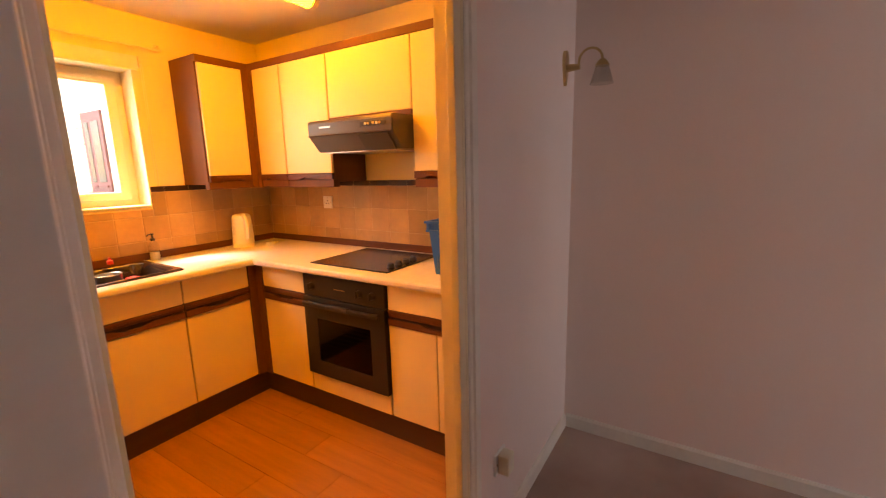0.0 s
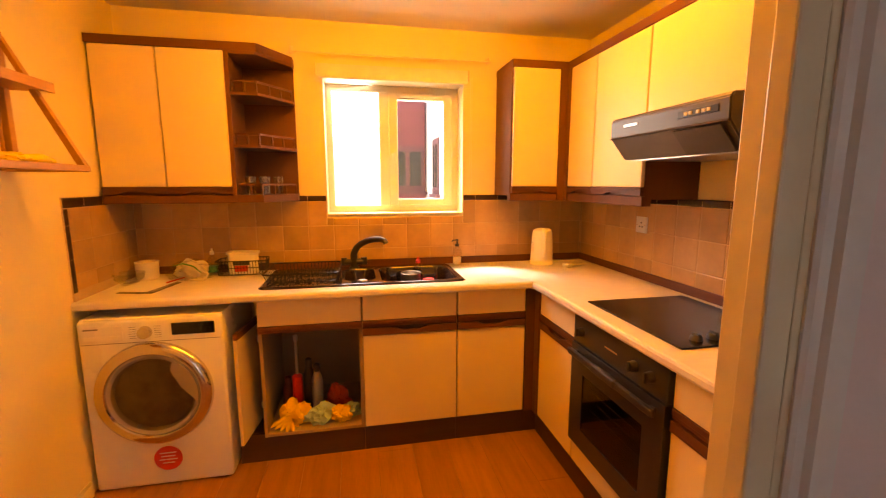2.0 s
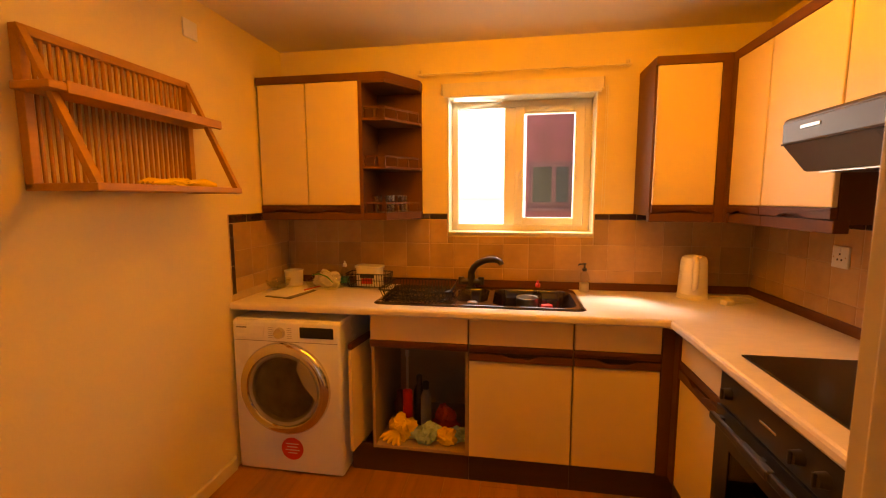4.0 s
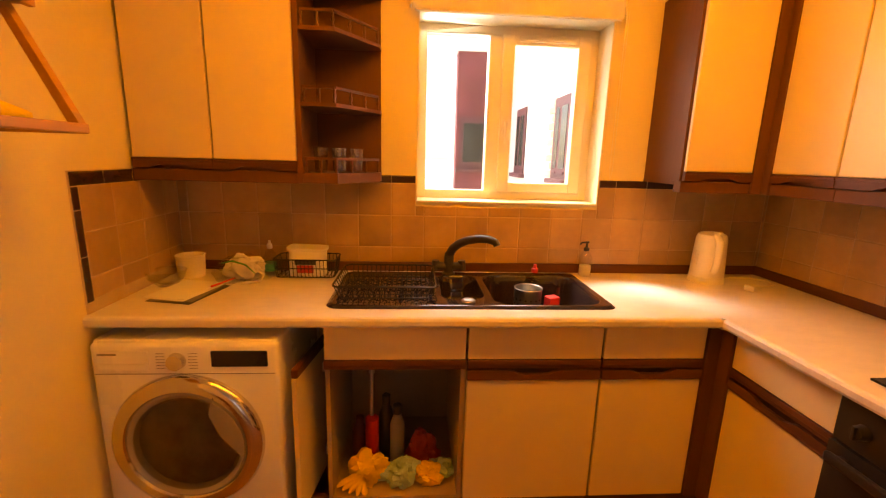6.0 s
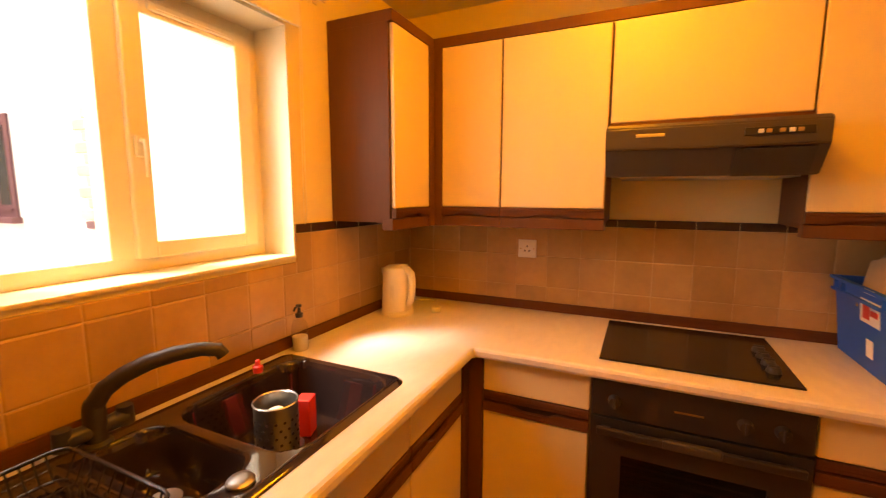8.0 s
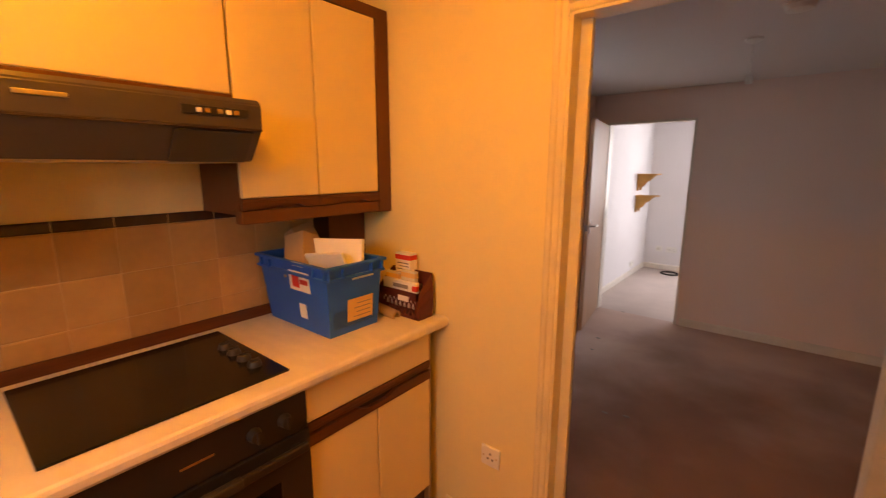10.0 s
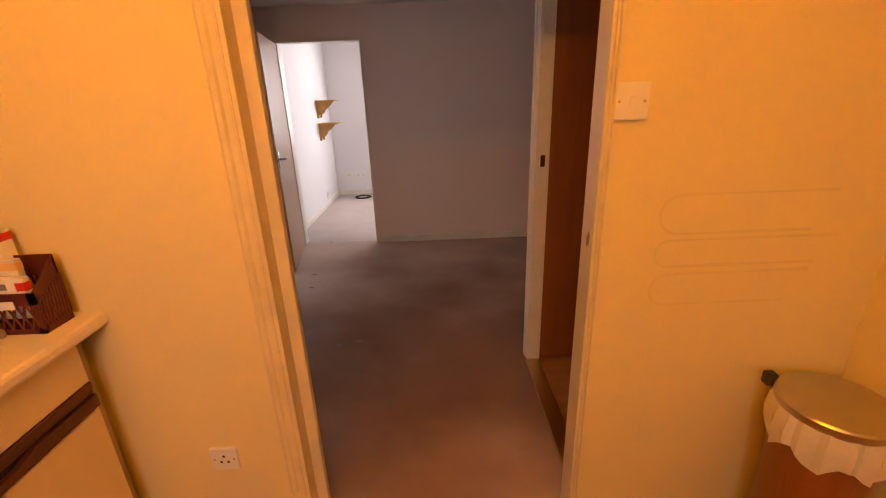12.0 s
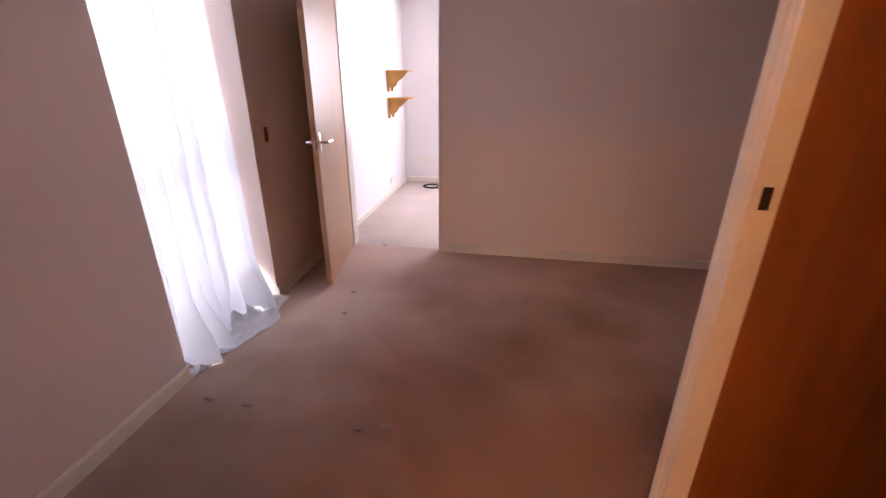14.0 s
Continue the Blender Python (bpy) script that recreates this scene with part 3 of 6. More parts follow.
def base_unit(name, label, F, u0, u1, doors=1, open_door=False, group="base units"):
    t = thing(name, label, "kitchen cabinet", F((u0 + u1) / 2, 0.3, 0), group)
    carcass(F, u0, u1, t, open_door)
    g = 0.003
    part("drawer_front", lbox(F, u0 + g, u1 - g, FR - 0.018, FR, 0.744, 0.874, 0.004), M_cream, t)
    if open_door:
        bm = lbox(F, u0, u1, FR - 0.014, FR + 0.004, 0.722, 0.742, 0.003)
        lbox(F, u0, u1, FR - 0.014, FR + 0.0005, 0.706, 0.7225, 0.003, bm)
        part("handle_rail", bm, M_rail, t, "dark wooden rail")
        part("pipe", tube(bmesh.new(), [F(u0 + 0.06, 0.12, 0.60), F(u0 + 0.3, 0.11, 0.62), F(u1 - 0.05, 0.12, 0.645)], 0.014), M_dial, t, "grey waste pipe", True)
    else:
        w = (u1 - u0) / doors
        for k in range(doors):
            d = part("door", lbox(F, u0 + k * w + g, u0 + (k + 1) * w - g, FR - 0.018, FR, 0.154, 0.660, 0.004), M_cream, t)
        base_rail(F, u0 + g, u1 - g, t)
    part("plinth", lbox(F, u0 - (0.125 if open_door else 0), u1, FR - 0.052, FR - 0.036, 0.0, 0.150), M_plinth, t, "dark brown plinth")
    return t


base_unit("kitchen_cabinet", "cream base cabinet under the sink, open and full of cleaning things", WR, -2.050, -1.541, open_door=True)
base_unit("kitchen_cabinet", "cream base cabinet with dark wood grip rail below the sink", WR, -1.539, -1.036)
base_unit("kitchen_cabinet", "narrow cream base cabinet with dark wood grip rail by the corner", WR, -1.034, -0.642)
base_unit("kitchen_cabinet", "cream base cabinet with dark wood grip rail beside the oven", HR, 0.648, 1.038)
base_unit("kitchen_cabinet", "cream two-door base cabinet with dark wood rail beside the oven", HR, 1.648, 2.232, doors=2)
post = thing("corner_post", "dark brown corner post between the base cabinets", "corner post", (-0.6, -0.6, 0))
part("post", box(bx(-0.640, -0.588, -0.592, -0.540, 0.15, 0.872, 0.002), -0.592, -0.540, -0.646, -0.592, 0.15, 0.872, 0.002), M_brown, post)
part("plinth", box(bx(-0.642, -0.540, -0.550, -0.534, 0.0, 0.150), -0.550, -0.534, -0.648, -0.550, 0.0, 0.150), M_plinth, post)
solid("filler_panel", box(bx(-0.545, -0.02, -2.285, -2.236, 0.0, 0.872, 0.001), -0.575, -0.545, -2.25, -2.236, 0.0, 0.872, 0.001), M_inside, "yellowed filler panel between base cabinet and wall", "filler panel")

# open cabinet door swung back into the gap beside the washing machine
sinkdoor = solid("open_cabinet_door", turned(bx(-0.009, 0.009, 0.0, 0.505, 0.154, 0.700, 0.0025), Matrix.Translation((-2.140, -0.640, 0)) @ Matrix.Rotation(radians(-8), 4, 'Z')), M_cream,
                 "cream cabinet door swung open beside the white washing machine", "cabinet door")
part("handle_rail", turned(bx(-0.012, 0.012, 0.004, 0.50, 0.700, 0.732, 0.004), Matrix.Translation((-2.140, -0.640, 0)) @ Matrix.Rotation(radians(-8), 4, 'Z')), M_rail, sinkdoor, "dark wooden grip rail")
for z in (0.22, 0.60):
    part("hinge", bx(-2.115, -2.045, -0.40, -0.36, z, z + 0.04, 0.004), M_steel, sinkdoor, "metal hinge")

# worktop with a cut-out for the sink
SX0, SX1, SY0, SY1 = -2.052, -0.968, -0.542, -0.048
TOPZ, TW = 0.919, 0.628
bm = bmesh.new()
edge = [(TW - 0.05, TOPZ), (TW - 0.012, TOPZ), (TW - 0.004, TOPZ - 0.004), (TW, TOPZ - 0.012), (TW, TOPZ - 0.028), (TW - 0.005, TOPZ - 0.037), (TW - 0.05, TOPZ - 0.038)]
prism(bm, [Vector((-2.803, -d, z)) for d, z in edge], (2.803 - TW, 0, 0))
prism(bm, [Vector((-d, -2.303, z)) for d, z in edge], (0, 2.303 - TW, 0))
c = TW - 0.05
box(bm, -2.803, SX0 + 0.02, -c, 0, 0.878, TOPZ)
box(bm, SX1 - 0.02, 0, -c, 0, 0.878, TOPZ)
box(bm, SX0 + 0.02, SX1 - 0.02, -c, SY0 + 0.02, 0.878, TOPZ)
box(bm, SX0 + 0.02, SX1 - 0.02, SY1 - 0.02, 0, 0.878, TOPZ)
box(bm, -c, 0, -2.303, -c, 0.878, TOPZ)
box(bm, -TW, -c, -TW, -c, 0.878, TOPZ)
bmesh.ops.remove_doubles(bm, verts=bm.verts, dist=1e-5)
worktop = solid("worktop", bm, M_top, "cream marbled laminate L-shaped kitchen worktop with rounded front edge", "worktop")
part("upstand", box(bx(-2.803, -0.016, -0.016, -0.001, TOPZ, 0.964, 0.003), -0.016, -0.001, -2.303, -0.001, TOPZ, 0.964, 0.003), M_rail, worktop, "dark wooden back strip")

# wall units
CT = 2.112       # underside of the cornice
WD = 0.300


def wall_unit(name, label, F, u0, u1, cuts, zlo=1.352, rail=True, group="wall units"):
    t = thing(name, label, "wall cabinet", F((u0 + u1) / 2, 0.15, zlo), group)
    bm = lbox(F, u0 + 0.001, u1 - 0.001, 0.002, WD - 0.02, zlo + (0.035 if rail else 0), CT)
    part("body", bm, M_brown, t, "dark brown side panel")
    z0 = 1.428 if rail else zlo + 0.028
    for a, b in zip(cuts, cuts[1:]):
        part("door", lbox(F, a + 0.003, b - 0.003, WD - 0.018, WD, z0, CT - 0.003, 0.004), M_cream, t)
        if rail:
            r = part("grip_rail", wavy(F, a + 0.001, b - 0.001, WD - 0.016, WD + 0.003, 1.390, z0 - 0.001, 0.013, True), M_rail, t, "dark wooden grip rail")
            part("bead", lbox(F, a + 0.001, b - 0.001, WD - 0.01, WD + 0.006, z0 - 0.011, z0 - 0.001, 0.002), M_rail, r)
        else:
            r = part("grip_rail", lbox(F, a + 0.001, b - 0.001, WD - 0.016, WD + 0.003, zlo, z0 - 0.001, 0.003), M_rail, t, "dark wooden rail")
    if rail:
        part("pelmet", lbox(F, u0, u1, WD - 0.055, WD - 0.006, 1.342, 1.388, 0.003), M_brown, t)
        part("base", lbox(F, u0, u1, 0.002, WD - 0.055, 1.372, 1.388), M_brown, t)
    return t


wall_unit("wall_cabinet", "cream two-door wall cabinet with brown trim above the washing machine", WR, -2.801, -2.184, [-2.794, -2.500, -2.186])
wall_unit("wall_cabinet", "cream wall cabinet with dark brown side panel beside the window", WR, -0.646, -0.300, [-0.638, -0.345])
wall_unit("wall_cabinet", "narrow cream corner wall cabinet with dark wood rail", HR, 0.300, 0.612, [0.338, 0.611])
wall_unit("wall_cabinet", "cream wall cabinet with dark wood rail next to the cooker hood", HR, 0.613, 1.032, [0.613, 1.031])
wall_unit("wall_cabinet", "short cream wall cabinet over the cooker hood", HR, 1.034, 1.640, [1.034, 1.640], zlo=1.720, rail=False)
wall_unit("wall_cabinet", "cream two-door wall cabinet with brown end post beside the wall", HR, 1.642, 2.303, [1.642, 1.937, 2.234])
solid("corner_fillet", box(bx(-0.346, -0.296, -0.304, -0.254, 1.342, CT, 0.002), -0.304, -0.254, -0.340, -0.304, 1.342, CT, 0.002), M_brown, "dark brown corner post between wall cabinets", "corner post")
solid("end_fillet", bx(-0.302, -0.020, -2.304, -2.236, 1.340, CT, 0.002), M_brown, "dark brown end post of the wall cabinets", "corner post")
solid("pipe_boxing", bx(-0.12, -0.001, -2.303, -2.10, 0.914, 1.340, 0.002), M_brown, "dark brown boxed-in panel below the wall cabinet", "panel")


def cornice(name, pts, label):
    """A dark wooden moulding along the tops of wall units, mitred at its corners."""
    prof = [(0.0, 0.0), (0.010, 0.0), (0.022, 0.022), (0.022, 0.040), (0.0, 0.040)]
    bm, rings, n = bmesh.new(), [], len(pts)
    P = [Vector((*q, 0)) for q in pts]
    for i, p in enumerate(P):
        def side(v):
            v = v.normalized()
            return Vector((v.y, -v.x, 0))
        s = [side(P[j + 1] - P[j]) for j in (i - 1, i) if 0 <= j < n - 1]
        m = sum(s, Vector()).normalized()
        m = m / m.dot(s[0])
        rings.append([bm.verts.new((p + m * a).to_3d() + Vector((0, 0, CT + z))) for a, z in prof])
    for a, b in zip(rings, rings[1:]):
        for k in range(5):
            bm.faces.new((a[k], a[(k + 1) % 5], b[(k + 1) % 5], b[k]))
    bm.faces.new(rings[0])
    bm.faces.new(rings[-1][::-1])
    return solid(name, bm, M_brown, label, "cornice")


cornice("cornice", [(-0.646, -0.002), (-0.646, -0.300), (-0.300, -0.300), (-0.300, -2.303)][::-1], "dark brown wooden cornice along the wall cabinets")
cornice("cornice", [(-2.801, -0.300), (-2.03, -0.300), (-1.885, -0.075), (-1.885, -0.004)][::-1], "dark brown wooden cornice over the wall cabinet and end shelves")
solid("cornice_top", box(bx(-2.801, -2.186, -0.298, -0.002, CT, CT + 0.012), -0.644, -0.002, -0.298, -0.002, CT, CT + 0.012), M_brown, "dark brown board on top of the wall cabinets", "panel")

# corner end shelves
es = thing("end_shelf_unit", "dark brown angled open end shelves with small galleries", "shelf unit", (-2.03, -0.15, 1.34))
out = [(-2.182, -0.002), (-2.182, -0.298), (-2.035, -0.298), (-1.888, -0.075), (-1.888, -0.002)]
for z, h in ((1.345, 0.040), (1.632, 0.014), (1.896, 0.014), (2.096, 0.016)):
    part("shelf", prism(bmesh.new(), [Vector((x, y, z)) for x, y in out], (0, 0, h)), M_brown, es)
part("back", box(bx(-2.182, -1.890, -0.012, -0.002, 1.385, 2.096), -2.183, -2.170, -0.298, -0.012, 1.385, 2.096), M_brown, es)
part("post", bx(-2.187, -2.166, -0.302, -0.284, 1.345, 2.11, 0.002), M_brown, es)
for z in (1.385, 1.646, 1.910):
    pts = [(-2.160, -0.290), (-2.040, -0.290), (-1.897, -0.074)]
    bm = bmesh.new()
    for p, q in zip(pts, pts[1:]):
        d = Vector((q[0] - p[0], q[1] - p[1], 0))
        nrm = Vector((d.y, -d.x, 0)).normalized() * 0.004
        a, b = Vector((*p, z + 0.050)), Vector((*q, z + 0.050))
        prism(bm, [a - nrm, b - nrm, b + nrm, a + nrm], (0, 0, 0.010))
    g = part("gallery", bm, M_rail, es, "turned wooden gallery rail")
    for x, y in ((-2.155, -0.288), (-2.098, -0.290), (-2.042, -0.288), (-1.992, -0.214), (-1.945, -0.143), (-1.899, -0.076)):
        part("spindle", lathe(bmesh.new(), [(0.004, 0.0), (0.007, 0.006), (0.004, 0.014), (0.008, 0.026), (0.004, 0.038), (0.006, 0.046), (0.004, 0.051)], (x, y, z), 8), M_rail, g, "", True)


def tumbler(x, y, z, r, h):
    bm = lathe(bmesh.new(), [(r * 0.8, 0), (r, h), (r * 0.93, h), (r * 0.74, 0.008)], (x, y, z), 18)
    return solid("glass_tumbler", bm, M_tumbler, "small clear drinking glass on the brown shelf", "glass", "glasses on the shelf", smooth=True)


for k, (x, y) in enumerate(((-2.115, -0.215), (-2.045, -0.195), (-1.985, -0.125), (-2.06, -0.11))):
    tumbler(x, y, 1.3855, 0.030, 0.098)

# ---------------------------------------------------------------- appliances
hood = thing("cooker_hood", "dark grey slim cooker hood below the short cabinet", "cooker hood", (-0.25, -1.34, 1.55))
Y0, Y1 = -1.640, -1.036
bm = prism(bmesh.new(), [Vector((x, Y0, z)) for x, z in ((-0.02, 1.555), (-0.395, 1.545), (-0.468, 1.632), (-0.470, 1.700), (-0.458, 1.714), (-0.02, 1.716))], (0, Y1 - Y0, 0))
bmesh.ops.bevel(bm, geom=list(bm.edges), offset=0.004, segments=2, affect='EDGES')
part("body", bm, M_hood, hood)
part("seam", bx(-0.4725, -0.462, Y0 + 0.003, Y1 - 0.003, 1.628, 1.634, 0.001), M_recess_shade, hood)
bm = prism(bmesh.new(), [Vector((x, -1.61, z)) for x, z in ((-0.400, 1.5455), (-0.466, 1.624), (-0.4695, 1.621), (-0.4035, 1.5425))], (0, 0.20, 0))
part("visor", bm, M_dial, hood, "darker lower flap")
part("control_panel", bx(-0.473, -0.465, -1.600, -1.430, 1.660, 1.684, 0.002), M_black, hood)
for y, mt in ((-1.565, M_brass), (-1.545, M_paper), (-1.522, M_brass), (-1.490, M_brass), (-1.470, M_paper)):
    part("button", bx(-0.477, -0.471, y - 0.007, y + 0.007, 1.666, 1.678, 0.002), mt, hood)
part("badge", bx(-0.4725, -0.468, -1.215, -1.130, 1.670, 1.680, 0.001), M_steel, hood, "worn silver maker's badge")
part("filter", bx(-0.38, -0.04, -1.60, -1.08, 1.540, 1.548), M_steel, hood, "grease filter")

hob = thing("hob", "black ceramic glass hob with four knobs set in the worktop", "hob", (-0.305, -1.34, TOPZ))
part("glass", bx(-0.548, -0.062, -1.625, -1.056, TOPZ + 0.0005, TOPZ + 0.0075, 0.003), M_hobglass, hob)
for x in (-0.245, -0.310, -0.378, -0.445):
    k = part("knob", lathe(bmesh.new(), [(0.021, 0), (0.021, 0.006), (0.017, 0.016), (0.015, 0.018)], (x, -1.568, TOPZ + 0.0075), 20), M_dial, hob, "", True)
    part("grip", bx(x - 0.004, x + 0.004, -1.584, -1.552, TOPZ + 0.022, TOPZ + 0.031, 0.002), M_dial, k)

oven = thing("oven", "black built-in electric oven with glass door below the hob", "oven", (-0.3, -1.34, 0.15))
OY0, OY1 = -1.642, -1.044
bm = bmesh.new()
for a in ((-0.555, -0.06, OY0 + 0.004, OY0 + 0.03, 0.156, 0.87), (-0.555, -0.06, OY1 - 0.03, OY1 - 0.004, 0.156, 0.87), (-0.555, -0.06, OY0 + 0.03, OY1 - 0.03, 0.156, 0.30),
          (-0.08, -0.06, OY0 + 0.03, OY1 - 0.03, 0.30, 0.87), (-0.555, -0.08, OY0 + 0.03, OY1 - 0.03, 0.71, 0.87)):
    box(bm, *a)
part("cavity", bm, M_black, oven)
part("control_panel", bx(-0.600, -0.556, OY0, OY1, 0.746, 0.872, 0.004), M_black, oven)
dr = part("door", slab(bmesh.new(), "x", -0.606, -0.564, OY0, OY1, 0.272, 0.742, [(OY0 + 0.10, OY1 - 0.10, 0.36, 0.62)]), M_black, oven, "black door with a dark glass window")
part("window", bx(-0.603, -0.598, OY0 + 0.098, OY1 - 0.098, 0.358, 0.622), M_oven_glass, dr, "dark oven glass")
bm = bmesh.new()
box(bm, -0.640, -0.622, OY0 + 0.02, OY1 - 0.02, 0.694, 0.722, 0.006)
for y in (OY0 + 0.05, OY1 - 0.05, -1.34):
    box(bm, -0.625, -0.604, y - 0.012, y + 0.012, 0.700, 0.716, 0.002)
part("handle", bm, M_black, dr, "black bar handle")
part("grip", bx(-0.646, -0.620, -1.42, -1.26, 0.696, 0.726, 0.006), M_dial, dr)
for y in (-1.115, -1.475, -1.565):
    k = part("knob", rod(bmesh.new(), (-0.599, y, 0.806), (-0.624, y, 0.806), 0.021, 0.017, 20), M_dial, oven, "", True)
    part("grip", bx(-0.632, -0.622, y - 0.004, y + 0.004, 0.788, 0.824, 0.002), M_dial, k)
part("badge", bx(-0.6015, -0.599, -1.37, -1.29, 0.803, 0.809), M_brass, oven)
for z in (0.43, 0.52):
    bm = bmesh.new()
    for k in range(9):
        rod(bm, (-0.54 + k * 0.05, OY0 + 0.04, z), (-0.54 + k * 0.05, OY1 - 0.04, z), 0.003, seg=6)
    part("rack", bm, M_steel, oven)
part("lower_panel", bx(-0.585, -0.567, OY0 + 0.001, OY1 - 0.001, 0.154, 0.266, 0.0025), M_cream, oven, "cream panel below the oven")
part("plinth", bx(-0.549, -0.533, OY0 - 0.006, OY1 + 0.006, 0.0, 0.150), M_plinth, oven, "dark brown plinth")

wm = thing("washing_machine", "white front-loading washing machine with a chrome-ringed door", "washing machine", (-2.495, -0.3, 0))
MX0, MX1, MF = -2.786, -2.186, -0.648
part("body", bx(MX0, MX1, MF, -0.03, 0.006, 0.836, 0.016, seg=3), M_white, wm, "", True)
part("worktop", bx(MX0 + 0.004, MX1 - 0.004, MF + 0.02, -0.03, 0.826, 0.842, 0.005), M_white, wm)
for x in (MX0 + 0.06, MX1 - 0.06):
    for y in (-0.55, -0.09):
        part("foot", rod(bmesh.new(), (x, y, 0), (x, y, 0.02), 0.022), M_dial, wm)
part("display", bx(-2.402, -2.219, MF - 0.0035, MF + 0.004, 0.754, 0.811, 0.003), M_lcd, wm, "black display")
part("seam", bx(MX0 + 0.012, MX1 - 0.012, MF - 0.0012, MF + 0.003, 0.728, 0.7305), M_print, wm)
dwr = part("drawer", bx(MX0 + 0.020, MX0 + 0.185, MF - 0.004, MF + 0.003, 0.742, 0.812, 0.003), M_white, wm)
part("lip", bx(MX0 + 0.028, MX0 + 0.178, MF - 0.006, MF - 0.003, 0.750, 0.766, 0.001), M_upvc, dwr)
part("badge", bx(MX0 + 0.03, MX0 + 0.088, MF - 0.0052, MF - 0.0035, 0.796, 0.803), M_print, dwr, "grey maker's mark")
dial = part("dial", rod(bmesh.new(), (-2.512, MF + 0.002, 0.775), (-2.512, MF - 0.020, 0.775), 0.030, 0.026, 28), M_ring, wm, "silver programme dial", True)
for k in range(6):
    for s in (-1, 1):
        part("print", bx(-2.512 + s * 0.052 - 0.014, -2.512 + s * 0.052 + 0.014, MF - 0.0012, MF + 0.001, 0.748 + k * 0.0105, 0.7495 + k * 0.0105), M_flap, wm)
CX, CZ, R = -2.494, 0.478, 0.250


def ring(bm, prof, seg=56):
    """Turned round the axis of the washer's door; prof holds radius and distance out of the front."""
    rs = [[bm.verts.new((CX + r * math.cos(k * math.tau / seg), MF - d, CZ + r * math.sin(k * math.tau / seg))) for k in range(seg)] for r, d in prof]
    for a, b in zip(rs, rs[1:]):
        for k in range(seg):
            bm.faces.new((a[k], a[(k + 1) % seg], b[(k + 1) % seg], b[k]))
    return rs


bm = bmesh.new()
ring(bm, [(R, 0.0), (R, 0.012), (R - 0.008, 0.026), (R - 0.030, 0.036), (R - 0.048, 0.034), (R - 0.056, 0.024)])
door = part("door", bm, M_ring, wm, "chrome door ring", True)
bm = bmesh.new()
ring(bm, [(R - 0.054, 0.026), (R - 0.060, 0.032), (R - 0.072, 0.026), (R - 0.085, 0.008)])
part("inner_ring", bm, M_flap, door, "", True)
bm = bmesh.new()
rs = ring(bm, [(R - 0.056, 0.024), (0.19, 0.020), (0.15, 0.030), (0.10, 0.040), (0.05, 0.045), (0.006, 0.046)])
bm.faces.new(rs[-1])
part("glass", bm, M_door_glass, door, "dark domed door glass", True)
bm = bmesh.new()
rs = ring(bm, [(R - 0.050, 0.006), (R - 0.07, 0.002), (0.15, 0.003), (0.05, 0.003), (0.004, 0.003)])
bm.faces.new(rs[-1])
part("drum", bm, M_drum, wm, "dark steel drum", True)
bm = bmesh.new()
arc = [math.radians(a) for a in range(-14, 62, 4)]
pts = [Vector((CX + (R - 0.056) * math.cos(a), MF - 0.030, CZ + (R - 0.056) * math.sin(a))) for a in arc]
pts += [Vector((CX + 0.10, MF - 0.030, CZ + 0.18)), Vector((CX + 0.085, MF - 0.030, CZ + 0.12)), Vector((CX + 0.12, MF - 0.030, CZ + 0.04)), Vector((CX + 0.17, MF - 0.030, CZ - 0.02))]
prism(bm, pts, (0, -0.010, 0))
part("handle", bm, M_flap, door, "pale grey door handle flap")
bm = rod(bmesh.new(), (-2.470, MF - 0.0008, 0.143), (-2.470, MF - 0.0022, 0.143), 0.062, seg=40)
st = part("sticker", bm, M_red, wm, "round red sticker with white print")
for k, w in enumerate((0.036, 0.030, 0.040, 0.026)):
    part("print", bx(-2.470 - w, -2.470 + w, MF - 0.0030, MF - 0.0020, 0.168 - k * 0.017, 0.173 - k * 0.017), M_paper, st)

# ---------------------------------------------------------------- sink
def rrect(x, y, x0, x1, y0, y1, r):
    """Signed distance to a rounded rectangle, negative inside."""
    dx, dy = abs(x - (x0 + x1) / 2) - (x1 - x0) / 2 + r, abs(y - (y0 + y1) / 2) - (y1 - y0) / 2 + r
    return math.hypot(max(dx, 0), max(dy, 0)) + min(max(dx, dy), 0) - r


def smooth(a, b, v):
    k = min(1, max(0, (v - a) / (b - a)))
    return k * k * (3 - 2 * k)


def sink_height(x, y):
    z = TOPZ + 0.011 - 0.010 * smooth(-0.016, 0.0, rrect(x, y, SX0, SX1, SY0, SY1, 0.05))
    z -= 0.155 * smooth(0.006, -0.030, rrect(x, y, -1.425, -1.015, -0.510, -0.115, 0.07))
    z -= 0.105 * smooth(0.006, -0.030, rrect(x, y, -1.620, -1.462, -0.455, -0.120, 0.06))
    d = rrect(x, y, SX0 + 0.035, -1.650, SY0 + 0.04, SY1 - 0.045, 0.03)
    if d < 0:
        z -= 0.006 * smooth(0, -0.012, d) + 0.0016 * smooth(-0.01, -0.03, d) * math.sin((x + 2.0) * math.tau / 0.030)
    return z


